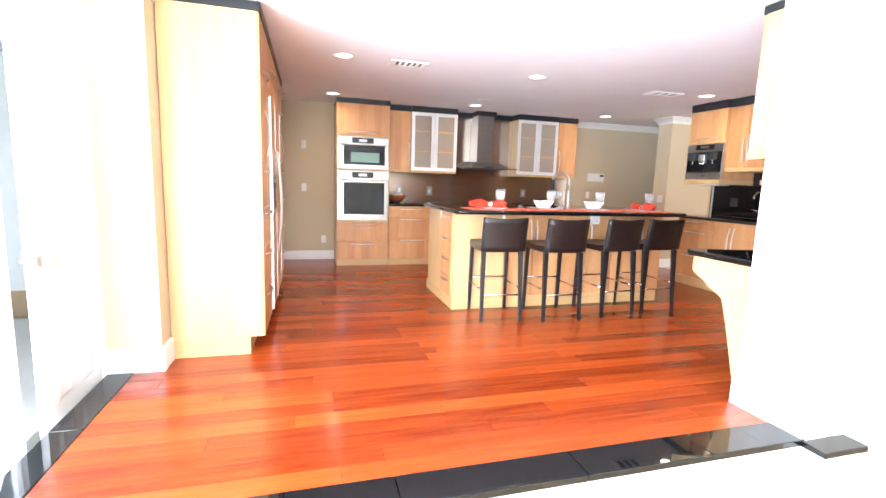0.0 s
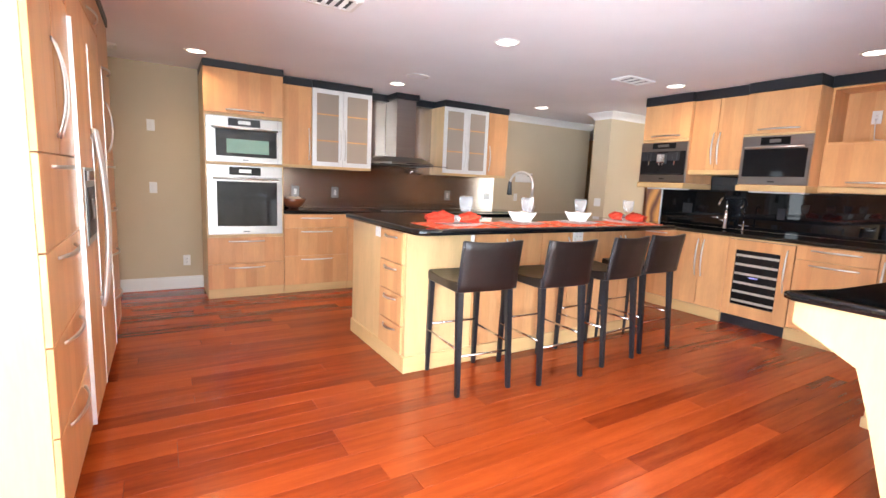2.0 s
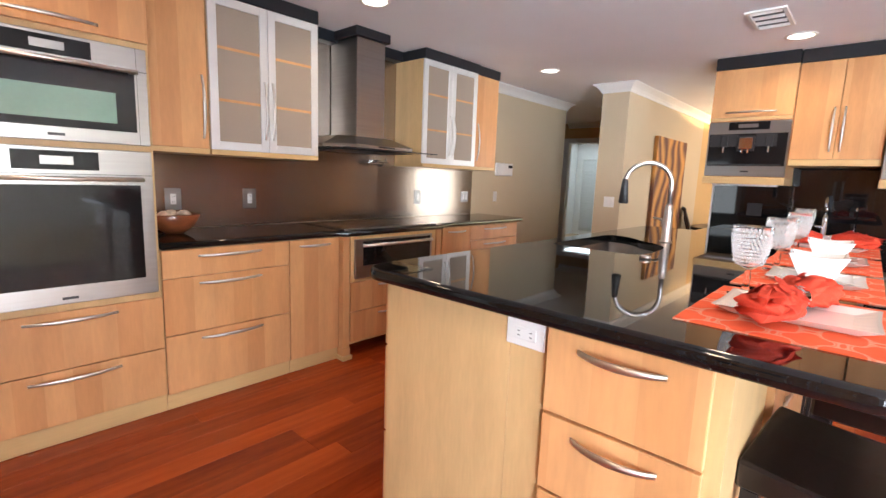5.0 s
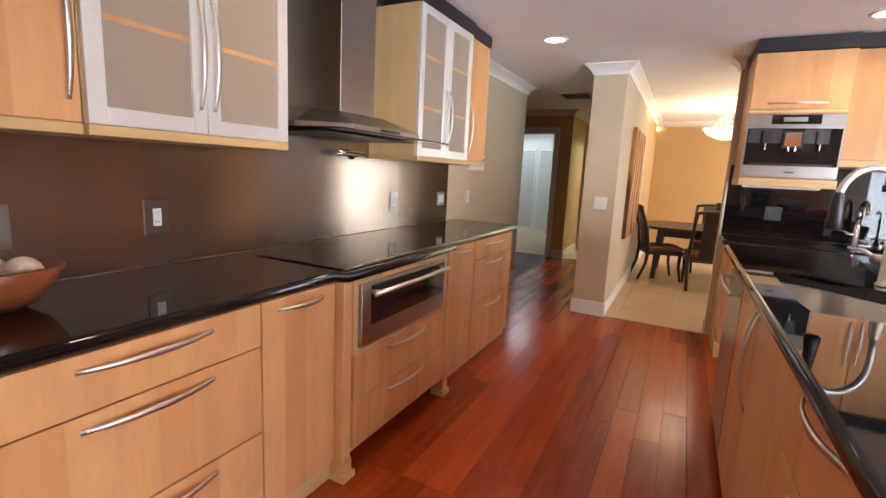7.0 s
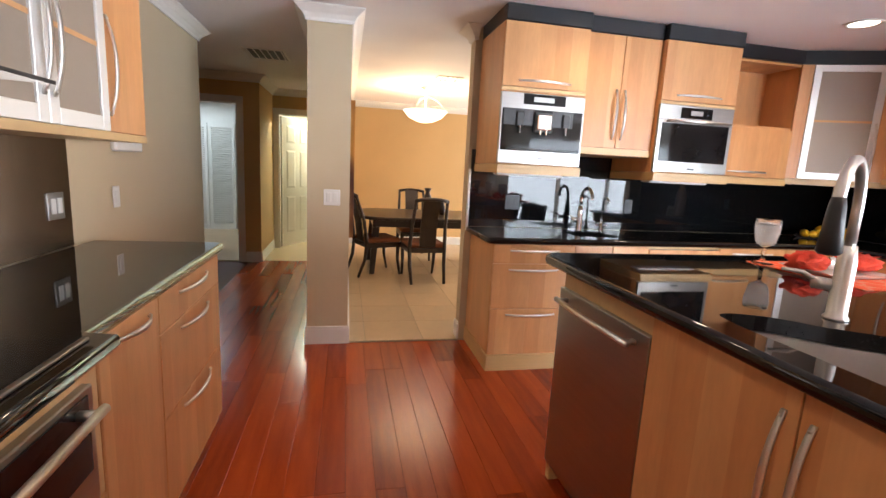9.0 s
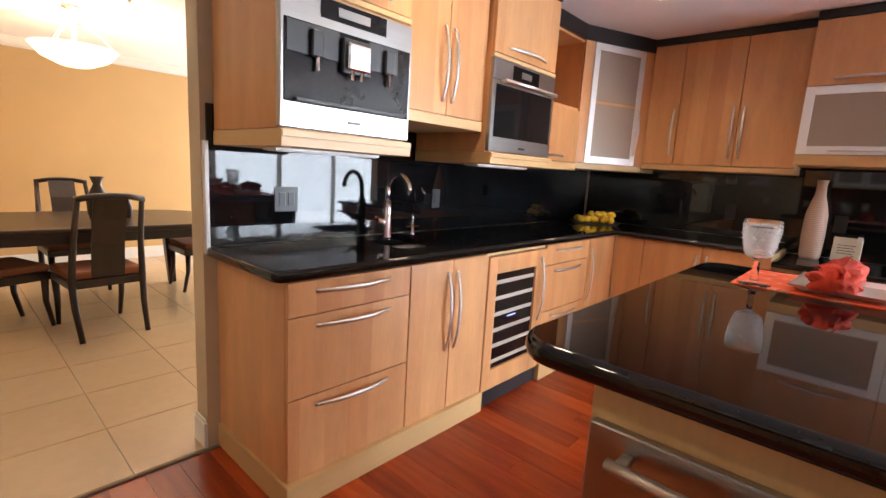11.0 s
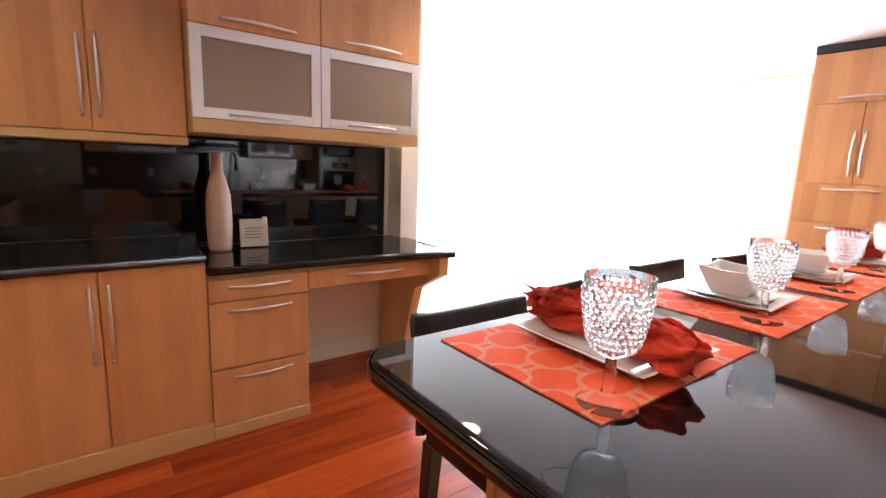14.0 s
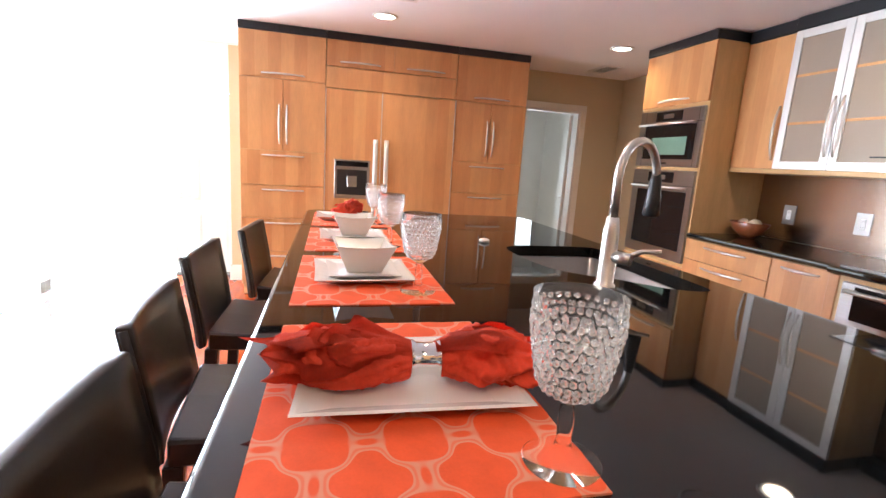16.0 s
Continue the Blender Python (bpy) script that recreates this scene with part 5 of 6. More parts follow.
part("clip", bx(0.045, 0.072, -0.016, -0.011, 0.135, 0.175, bevel=0.002), NICKEL, cd)
wall_plate(SOUTH(4.33, 2.514) @ pose(0, 0, 1.10), "black outlet on the black splashback", "outlet", 1, BLACK_PLASTIC, BLACK_PLASTIC)
wall_plate(SOUTH(5.0, 2.514) @ pose(0, 0, 1.12), "black outlet on the black splashback", "outlet", 1, BLACK_PLASTIC, BLACK_PLASTIC)
# tray of lemons in the corner
tray = solid("lemon_tray", prism(bmesh.new(), [(-0.20, 0.02), (-0.17, 0.0), (0.17, 0.0), (0.20, 0.02), (0.195, 0.028), (0.165, 0.008), (-0.165, 0.008), (-0.195, 0.028)], -0.09, 0.09, "y"), BLACK_PLASTIC, "long black tray of lemons in the worktop corner", "tray", m=pose(5.935, 2.885, TOP, 0, 0, 38))
rl = random.Random(3)
bml = bmesh.new()
bmesh.ops.create_uvsphere(bml, u_segments=16, v_segments=10, radius=0.031)
for v in bml.verts:
    v.co.z *= 1.25
    if abs(v.co.z) > 0.032:
        v.co.z *= 1.08
lem = mesh_of("lemon", bml, LEMON, True)
for i in range(14):
    a, b = (i % 5 - 2) * 0.062 + rl.uniform(-0.012, 0.012), (i // 5 % 2 - 0.5) * 0.068
    zz = 0.040
    if i >= 10:
        a, b, zz = (i - 12.3) * 0.058, rl.uniform(-0.02, 0.02), 0.080 + rl.uniform(-0.004, 0.004)
    p = pose(5.935, 2.885, TOP, 0, 0, 38) @ Vector((a + rl.uniform(-0.008, 0.008), b, zz))
    solid("lemon", lem, None, "ripe yellow lemon on the black tray", "lemon", "lemons on the tray", m=pose(*p, rl.uniform(60, 120), 0, rl.uniform(0, 360)))
# ---- pantry and refrigerator wall ----
def pantry(name, y, w, label, zs):
    c = thing(name, WEST(0.35, y), label, "cabinet", "pantry cabinets")
    carcass(c, w, 0.585, 0.13, 2.335), plinth(c, w - 0.0, 0.57, 0.13, y=0.08)
    black_trim(c, w, 0.585, 2.335, CEIL - 0.002)
    front(c, 0, w, zs[0], 2.335, "b", "flap_door")
    front(c, 0, w / 2, zs[1], zs[0], "r", "door", length=0.34), front(c, w / 2, w, zs[1], zs[0], "l", "door", length=0.34)
    for a, b in zip(zs[2:], zs[1:]):
        front(c, 0, w, a, b, "t")
    return c


pull_low = True
pantry("pantry_cabinet", 4.065, 0.72, "tall maple pantry cabinet with doors over drawers", (1.955, 1.345, 1.04, 0.74, 0.435, 0.13))
pantry("pantry_cabinet", 5.98, 0.72, "tall maple pantry cabinet beside the side doorway", (1.92, 1.355, 1.055, 0.75, 0.44, 0.13))
fg = thing("refrigerator", WEST(0.35, 4.787), "built-in refrigerator with maple panels and steel handles", "refrigerator")
FW = 1.191
carcass(fg, FW, 0.585, 0.13, 2.335)
black_trim(fg, FW, 0.585, 2.335, CEIL - 0.002)
part("toe_grille", bx(0, FW, 0.06, 0.5, 0.0, 0.13), BLACK_PLASTIC, fg)
front(fg, 0, FW / 2, 2.11, 2.335, "b", "flap_door"), front(fg, FW / 2, FW, 2.11, 2.335, "b", "flap_door")
front(fg, 0, FW, 1.925, 2.105, None, "grille_panel")
split = 0.50
fd = front(fg, 0, split, 0.13, 1.915, None, "freezer_door", y=-0.012)
fr = front(fg, split, FW, 0.13, 1.915, None, "fridge_door", y=-0.012)
for ob, hx in ((fd, split - 0.05), (fr, split + 0.05)):
    bm = bmesh.new()
    prev = []
    n = 18
    for i in range(n + 1):
        s = -1 + 2 * i / n
        prev.append((hx, -0.045 - 0.035 * (1 - s * s), 1.04 + s * 0.46))
    tube(prev, 0.012, 12, bm)
    bmesh.ops.transform(bm, matrix=Matrix.Translation((hx, 0, 0)) @ Matrix.Diagonal((1.8, 1, 1, 1)) @ Matrix.Translation((-hx, 0, 0)), verts=bm.verts[:])
    for zz in (0.62, 1.46):
        box(bm, hx - 0.01, hx + 0.01, -0.055, -0.03, zz - 0.012, zz + 0.012)
    part("bar_handle", bm, ALU, ob, "long curved satin steel handle", smooth=True)
for hx in (0.0, split, FW):
    part("edge_strip", bx(hx - 0.004, hx + 0.004, -0.036, -0.002, 0.13, 1.915), NICKEL, fg, "thin steel edge strip")
dp = part("dispenser", bx(0.085, 0.405, -0.040, -0.030, 0.95, 1.305, bevel=0.003), STEEL, fd, "steel ice and water dispenser")
part("dispenser_panel", bx(0.10, 0.39, -0.043, -0.039, 1.245, 1.29), BLACK_GLASS, dp)
part("dispenser_well", bx(0.11, 0.38, -0.0425, -0.039, 0.985, 1.215), BLACK_PLASTIC, dp, "dark dispenser well")
part("paddle", bx(0.20, 0.29, -0.048, -0.042, 1.06, 1.16, bevel=0.003), STEEL, dp)

# ---- island ----
IX0, IX1, IY0, IY1, IT = 2.058, 4.485, 4.975, 5.99, 1.02
il = thing("kitchen_island", pose(0, 0, 0), "maple kitchen island with drawers and a pale plinth", "kitchen island")
for a, b, c, d, e in ((IX0, IX1, IY0, 5.49, IT - 0.042), (IX0, 2.98, 5.491, IY1, IT - 0.042), (3.80, IX1, 5.491, IY1, IT - 0.042), (2.981, 3.799, 5.491, IY1, 0.72)):
    part("carcass", bx(a, b, c, d, 0.10, e, bevel=0.001), BIRCH, il)
part("sink_rail", bx(2.981, 3.799, 5.97, IY1, 0.721, IT - 0.042), BIRCH, il)
for a, b, c, d in ((IX0 - 0.014, IX1 + 0.014, IY0 - 0.014, IY0 + 0.02), (IX0 - 0.014, IX0 + 0.02, IY0 + 0.02, IY1), (IX1 - 0.02, IX1 + 0.014, IY0 + 0.02, IY1), (IX0 + 0.02, IX1 - 0.02, IY1 - 0.09, IY1 - 0.06)):
    part("plinth", bx(a, b, c, d, 0, 0.115 if d < IY1 - 0.05 or d == IY1 else 0.10, bevel=0.003), PLINTH, il)


def island_side(m, fronts):
    for name, x0, x1, z0, z1, pull, L in fronts:
        front(il, x0, x1, z0, z1, pull, name, length=L).matrix_basis = m


pull_low = False
mW = pose(IX0, IY1, 0, 0, 0, -90)
island_side(mW, [("drawer", 0.617, 0.985, a, b, "t", 0.20) for a, b in ((0.748, 0.966), (0.538, 0.744), (0.322, 0.534), (0.12, 0.318))])
mS = pose(IX0, IY0, 0)
xs = 0.53
for i in range(3):
    island_side(mS, [("door", xs, xs + 0.32, 0.12, 0.972, "r", 0.30), ("door", xs + 0.32, xs + 0.64, 0.12, 0.972, "l", 0.30)])
    xs += 0.64
mN = pose(IX1, IY1, 0, 0, 0, 180)
island_side(mN, [("door", 0.61, 1.08, 0.10, 0.972, "r", 0.36), ("door", 1.08, 1.56, 0.10, 0.972, "l", 0.36), ("drawer", 1.56, 2.42, 0.74, 0.972, "t", 0.3), ("drawer", 1.56, 2.42, 0.42, 0.735, "t", 0.3), ("drawer", 1.56, 2.42, 0.10, 0.415, "t", 0.3)])
dw = thing("dishwasher", mN @ pose(0.008, 0, 0), "stainless steel dishwasher built into the island", "dishwasher")
part("door", bx(0, 0.60, -0.022, 0, 0.10, 0.90, bevel=0.003), STEEL, dw)
bm = tube([(0.05, -0.062, 0.86), (0.30, -0.072, 0.86), (0.55, -0.062, 0.86)], 0.011, 12)
for hx in (0.07, 0.53):
    box(bm, hx - 0.008, hx + 0.008, -0.062, -0.02, 0.852, 0.868)
part("bar_handle", bm, NICKEL, dw, "satin steel bar handle", smooth=True)
mE = pose(IX1, IY0, 0, 0, 0, 90)
island_side(mE, [("drawer", 0.0, 0.36, 0.62, 0.972, "r", 0.24), ("drawer", 0.0, 0.36, 0.12, 0.61, "r", 0.24)])
for m_, lb in ((mE @ pose(0.42, 0, 0.86), "white outlet on the island's end"), (mW @ pose(0.547, 0, 0.925, 0, 90, 0), "white outlet on the island's drawer end")):
    wall_plate(m_, lb, "outlet", 1)
for x in (2.62, 3.62):
    wall_plate(pose(x, IY0 - 0.021 if x > 2.7 else IY0, 0.932), "white double outlet under the island's overhang", "outlet", 2)


def sink_outline():
    """A basin with its straight side to the aisle and a curve that gives way to the faucet."""
    ctrl = [(3.10, 5.945), (3.40, 5.950), (3.68, 5.945), (3.735, 5.90), (3.70, 5.80), (3.61, 5.715), (3.54, 5.62), (3.44, 5.545), (3.28, 5.520), (3.12, 5.525), (3.06, 5.58), (3.045, 5.74), (3.055, 5.90)]
    n, out = len(ctrl), []
    for k in range(n):
        p0, p1, p2, p3 = (Vector(ctrl[(k + d) % n]) for d in (-1, 0, 1, 2))
        for q in range(4):
            t = q / 4
            v = 0.5 * (2 * p1 + (p2 - p0) * t + (2 * p0 - 5 * p1 + 4 * p2 - p3) * t * t + (3 * p1 - p0 - 3 * p2 + p3) * t ** 3)
            out.append((v.x, v.y))
    return out


so = sink_outline()
solid("island_worktop", slab(rounded(1.985, 4.63, 4.705, 6.055, 0.09, 8), IT - 0.042, IT, [so], 0.014), GRANITE, "polished black granite island worktop with rounded edge", "worktop")
basin("island_sink", so, IT - 0.043, 0.20, "curved stainless steel undermounted sink")
faucet("island_faucet", pose(3.675, 5.61, IT, 0, 0, 118), 0.415, 0.23, "tall satin nickel gooseneck faucet with a black spray head")
solid("air_switch", lathe([(0.022, 0), (0.022, 0.012), (0.012, 0.016), (0.0, 0.016)], 18), NICKEL, "small nickel button beside the sink", "button", smooth=True, m=pose(2.985, 5.475, IT))

# ---- bar stools ----
def stool():
    s = thing("bar_stool", pose(2.385, 4.51, 0, 0, 0, -4.5), "dark brown leather bar stool with chrome footrests", "bar stool", "stools along the island")
    w, d, sh, bh = 0.40, 0.43, 0.712, 0.964
    seat = bmesh.new()
    n = 8
    rows_ = []
    for i in range(n + 1):
        y = 0.02 + (d - 0.0) * i / n
        dip = -0.018 * math.sin(math.pi * i / n)
        rows_.append([seat.verts.new((x, y, z)) for x, z in ((-w / 2, sh - 0.065), (-w / 2, sh + dip * 0.5), (-w / 2 + 0.012, sh + 0.006 + dip), (0, sh + 0.008 + dip), (w / 2 - 0.012, sh + 0.006 + dip), (w / 2, sh + dip * 0.5), (w / 2, sh - 0.065))])
    for a, b in zip(rows_, rows_[1:]):
        for k in range(7):
            j = (k + 1) % 7
            seat.faces.new((a[k], a[j], b[j], b[k]))
    seat.faces.new(rows_[0]), seat.faces.new(rows_[-1])
    bmesh.ops.recalc_face_normals(seat, faces=seat.faces[:])
    so_ = part("seat", seat, LEATHER, s, smooth=False)
    so_.modifiers.new("soft", "BEVEL").width = 0.006
    back = bmesh.new()
    grid_ = []
    for i in range(7):
        z = sh - 0.05 + (bh - sh + 0.05) * i / 6
        lean = -0.045 * max(0.0, (z - sh + 0.05) / (bh - sh + 0.05)) ** 1.3
        row = []
        for k in range(9):
            u = -1 + 2 * k / 8
            x = u * (w / 2 + 0.004)
            top = 0.012 * u * u if i == 6 else 0
            row.append((x, lean - 0.022 * (1 - u * u), z + top))
        grid_.append(row)
    fa = [[back.verts.new((p[0], p[1] + 0.016, p[2])) for p in r] for r in grid_]
    fb = [[back.verts.new((p[0], p[1] - 0.016, p[2])) for p in r] for r in grid_]
    for i in range(6):
        for k in range(8):
            back.faces.new((fa[i][k], fa[i][k + 1], fa[i + 1][k + 1], fa[i + 1][k])), back.faces.new((fb[i][k + 1], fb[i][k], fb[i + 1][k], fb[i + 1][k + 1]))
    for k in range(8):
        back.faces.new((fa[6][k], fa[6][k + 1], fb[6][k + 1], fb[6][k])), back.faces.new((fa[0][k + 1], fa[0][k], fb[0][k], fb[0][k + 1]))
    for i in range(6):
        back.faces.new((fa[i][0], fa[i + 1][0], fb[i + 1][0], fb[i][0])), back.faces.new((fa[i + 1][8], fa[i][8], fb[i][8], fb[i + 1][8]))
    bmesh.ops.recalc_face_normals(back, faces=back.faces[:])
    bo = part("backrest", back, LEATHER, s, smooth=True)
    bo.modifiers.new("edge", "BEVEL").width = 0.004
    for x in (-1, 1):
        pip = tube([(x * (w / 2 + 0.005), -0.045 * (i / 6) ** 1.3, sh - 0.05 + (bh - sh + 0.055) * i / 6) for i in range(7)], 0.009, 8)
        part("piping", pip, STITCH, bo, "raised leather seam", smooth=True)
        for y0, y1, t in ((0.03, -0.015, 0.042), (d - 0.01, d + 0.005, 0.036)):
            lg = bmesh.new()
            tx, bx_ = x * (w / 2 - t / 2), x * (w / 2 - 0.012)
            top = [lg.verts.new((tx + a * t / 2, y0 + b * t / 2, sh - 0.06)) for a, b in ((-1, -1), (1, -1), (1, 1), (-1, 1))]
            bot = [lg.verts.new((bx_ + a * 0.014, y1 + b * 0.014, 0.0)) for a, b in ((-1, -1), (1, -1), (1, 1), (-1, 1))]
            lg.faces.new(top), lg.faces.new(bot[::-1])
            for k in range(4):
                lg.faces.new((bot[k], bot[(k + 1) % 4], top[(k + 1) % 4], top[k]))
            bmesh.ops.bevel(lg, geom=lg.edges[:], offset=0.003, segments=2, affect="EDGES")
            bmesh.ops.recalc_face_normals(lg, faces=lg.faces[:])
            part("leg", lg, STITCH, s)
    for a, b, z in (((-0.195, 0.01), (-0.195, d - 0.01), 0.30), ((0.195, 0.01), (0.195, d - 0.01), 0.30), ((-0.195, d - 0.01), (0.195, d - 0.01), 0.34), ((-0.195, 0.005), (0.195, 0.005), 0.25)):
        part("footrest", tube([(a[0], a[1], z), ((a[0] + b[0]) / 2, (a[1] + b[1]) / 2, z), (b[0], b[1], z)], 0.0075, 10), CHROME, s, "chrome footrest bar", smooth=True)
    return s


st = stool()
for x, y, a in ((2.97, 4.425, -1.5), (3.62, 4.475, 4), (4.145, 4.53, 0)):
    copy_thing(st, pose(x, y, 0, 0, 0, a))

# ---- place settings ----
MATS = [(2.155, 2.66), (2.735, 3.24), (3.322, 3.832), (3.955, 4.462)]
MY0, MY1 = 4.76, 5.125


def wobbly_mat(w, d):
    bm = bmesh.new()
    n, k = 16, 12
    top = [[bm.verts.new((-w / 2 + w * i / n, -d / 2 + d * j / k, 0.003 + 0.0006 * math.sin(i * 1.7 + j * 2.3))) for j in range(k + 1)] for i in range(n + 1)]
    bot = [[bm.verts.new((v.co.x, v.co.y, 0.0)) for v in r] for r in top]
    for i in range(n):
        for j in range(k):
            bm.faces.new((top[i][j], top[i + 1][j], top[i + 1][j + 1], top[i][j + 1]))
            bm.faces.new((bot[i][j], bot[i][j + 1], bot[i + 1][j + 1], bot[i + 1][j]))
    for i in range(n):
        bm.faces.new((top[i][0], bot[i][0], bot[i + 1][0], top[i + 1][0])), bm.faces.new((top[i][k], top[i + 1][k], bot[i + 1][k], bot[i][k]))
    for j in range(k):
        bm.faces.new((top[0][j], top[0][j + 1], bot[0][j + 1], bot[0][j])), bm.faces.new((top[n][j], bot[n][j], bot[n][j + 1], top[n][j + 1]))
    bmesh.ops.recalc_face_normals(bm, faces=bm.faces[:])
    return bm


def square_dish(w, d, h, base, lip=0.012, n=6):
    """A square dish with softly bowed sides."""
    bm = bmesh.new()

    def ring(sx, sy, z, dip=0.0):
        out = []
        for a, b in (((-1, -1), (1, -1)), ((1, -1), (1, 1)), ((1, 1), (-1, 1)), ((-1, 1), (-1, -1))):
            for k in range(n):
                u = k / n
                x, y = a[0] + (b[0] - a[0]) * u, a[1] + (b[1] - a[1]) * u
                e = math.sin(math.pi * u)
                out.append(bm.verts.new((x * sx * (1 - 0.02 * e), y * sy * (1 - 0.02 * e), z - dip * e)))
        return out
    rr = [ring(w / 2 * base, d / 2 * base, 0), ring(w / 2, d / 2, h, 0.08 * h), ring(w / 2 - lip, d / 2 - lip, h, 0.08 * h), ring(w / 2 * base * 0.94, d / 2 * base * 0.94, 0.008)]
    for a, b in zip(rr, rr[1:]):
        for k in range(len(a)):
            j = (k + 1) % len(a)
            bm.faces.new((a[k], a[j], b[j], b[k]))
    bm.faces.new(rr[0][::-1]), bm.faces.new(rr[-1])
    bmesh.ops.recalc_face_normals(bm, faces=bm.faces[:])
    return bm


def goblet():
    g = thing("goblet", pose(0, 0, 0), "clear hobnail glass goblet on the orange mat", "goblet", "table goblets")
    k = 1.07
    foot = [(0.0, 0.0), (0.040, 0.0), (0.041, 0.002), (0.024, 0.006), (0.011, 0.012), (0.0075, 0.026), (0.0085, 0.045), (0.0070, 0.064), (0.0, 0.066)]
    part("stem", lathe([(r * k, z * k) for r, z in foot], 40), CRYSTAL, g, smooth=True).visible_shadow = False
    prof = [(0.0, 0.0665), (0.007, 0.067), (0.018, 0.074), (0.032, 0.088), (0.040, 0.11), (0.044, 0.15), (0.0455, 0.180), (0.0442, 0.1805), (0.0428, 0.15), (0.0388, 0.111), (0.0306, 0.090), (0.0165, 0.0775), (0.0, 0.074)]
    part("cup", lathe([(r * k, z * k) for r, z in prof], 40), CRYSTAL, g, smooth=True).visible_shadow = False
    ball = bmesh.new()
    bmesh.ops.create_icosphere(ball, subdivisions=2, radius=1.0)
    ball.verts.index_update()
    bv, bf = [v.co.copy() for v in ball.verts], [[v.index for v in q.verts] for q in ball.faces]
    ball.free()
    verts, faces = [], []
    for r in range(10):
        z = 0.083 + r * 0.0093
        rad = 0.0285 if r == 0 else 0.0325 + 0.0115 * min(1, (z - 0.088) / 0.06) ** 0.8
        n = 20 if r == 0 else 27
        for q in range(n):
            a = 2 * math.pi * (q + 0.5 * (r % 2)) / n
            s = 0.0041 if r < 9 else 0.0034
            mm = Matrix.Translation((k * rad * math.cos(a), k * rad * math.sin(a), k * z)) @ Matrix.Rotation(a, 4, "Z") @ Matrix.Diagonal((0.8 * s, s, s, 1))
            o = len(verts)
            verts += [tuple(mm @ v) for v in bv]
            faces += [[o + i for i in ff] for ff in bf]
    me = bpy.data.meshes.new("beading")
    me.from_pydata(verts, [], faces)
    me.materials.append(BEADS)
    me.polygons.foreach_set("use_smooth", [True] * len(me.polygons))
    ob = part("beading", me, None, g, "rows of raised glass beads")
    ob["kind"] = "stuff"
    ob.visible_shadow = False
    return g


def napkin():
    """A gathered red napkin drawn through a silver ring, along local x."""
    t = thing("napkin", pose(0, 0, 0), "rumpled red linen napkin in a silver ring", "napkin", "red napkins")

    def girth(sgn, u):
        if sgn > 0:
            return 0.017 + 0.031 * math.sin(math.pi * min(1, u * 0.9)) ** 0.8, 0.016 + 0.020 * math.sin(math.pi * min(1, u * 0.9)) ** 0.8
        return 0.016 + 0.034 * u ** 0.7 * (1 - 0.5 * max(0, u - 0.55) / 0.45), 0.016 + 0.020 * math.sin(math.pi * min(1, u ** 0.8 * 0.9))

    for sgn, ln, name in ((-1, 0.19, "tail"), (1, 0.145, "knot")):
        bm = bmesh.new()
        n, k = 44, 64
        rings = []
        for i in range(n + 1):
            u = i / n
            x = sgn * (0.012 + ln * u)
            w, h = girth(sgn, u)
            ring = []
            for j in range(k):
                a = 2 * math.pi * j / k
                c = Vector((x * 42, math.cos(a) * 1.6, math.sin(a) * 1.6))
                fold = 1 + 0.36 * (abs(math.sin(2.5 * a + 4.0 * u * sgn + 0.8)) - 0.5) * (0.5 + u) + 0.16 * (abs(math.sin(5.5 * a - 7 * u)) - 0.5) + 0.16 * noise.noise(c) + 0.26 * (0.3 - abs(noise.noise(c * 1.9)))
                yy, zz = w * fold * math.cos(a), h * fold * math.sin(a)
                xx = x + sgn * 0.012 * math.sin(3 * a + 1) * u + 0.006 * math.sin(7 * a) * u
                ring.append(bm.verts.new((xx, yy + 0.008 * math.sin(5 * u) * sgn, max(-0.026, zz))))
            rings.append(ring)
        for a, b in zip(rings, rings[1:]):
            for j in range(k):
                q = (j + 1) % k
                bm.faces.new((a[j], a[q], b[q], b[j]))
        bm.faces.new(rings[0]), bm.faces.new(rings[-1])
        bmesh.ops.recalc_face_normals(bm, faces=bm.faces[:])
        part(name, bm, CLOTH_RED, t, smooth=True)
    # loose corners of the cloth, lapped over the tail and the knot
    for sgn, ac, half, ln, lift, seed in ((-1, 1.3, 1.0, 0.215, 0.008, 1), (-1, 2.6, 0.9, 0.185, 0.008, 2), (-1, 0.25, 0.9, 0.195, 0.010, 3), (-1, 1.9, 0.8, 0.13, 0.014, 4), (1, 1.7, 1.0, 0.13, 0.007, 5), (1, 0.5, 0.8, 0.150, 0.009, 6)):
        bm = bmesh.new()
        n, k = 26, 18
        gridv = []
        for i in range(n + 1):
            u = i / n
            row = []
            for j in range(k + 1):
                v = -1 + 2 * j / k
                reach = ln * (0.72 + 0.34 * (1 - abs(v)) + 0.05 * math.sin(6 * v + seed))
                x = 0.013 + reach * u
                ug = min(1.0, x / (0.20 if sgn < 0 else 0.15))
                w, h = girth(sgn, ug)
                a = ac + v * half * (0.55 + 0.45 * u) + 0.25 * u * math.sin(seed * 2.1)
                ruf = noise.noise(Vector((x * 38 + seed * 7, v * 1.9, seed * 3.3)))
                r = 1.06 + 0.30 * ruf * u + 0.10 * abs(math.sin(4.5 * v + seed + 3 * u)) * u
                up = lift * u * u * (0.4 + abs(v) ** 2)
                row.append(bm.verts.new((sgn * x, (w * r + up) * math.cos(a), max(-0.024, (h * r + up) * math.sin(a)))))
            gridv.append(row)
        for i in range(n):
            for j in range(k):
                bm.faces.new((gridv[i][j], gridv[i + 1][j], gridv[i + 1][j + 1], gridv[i][j + 1]))
        bmesh.ops.solidify(bm, geom=bm.faces[:], thickness=0.0016)
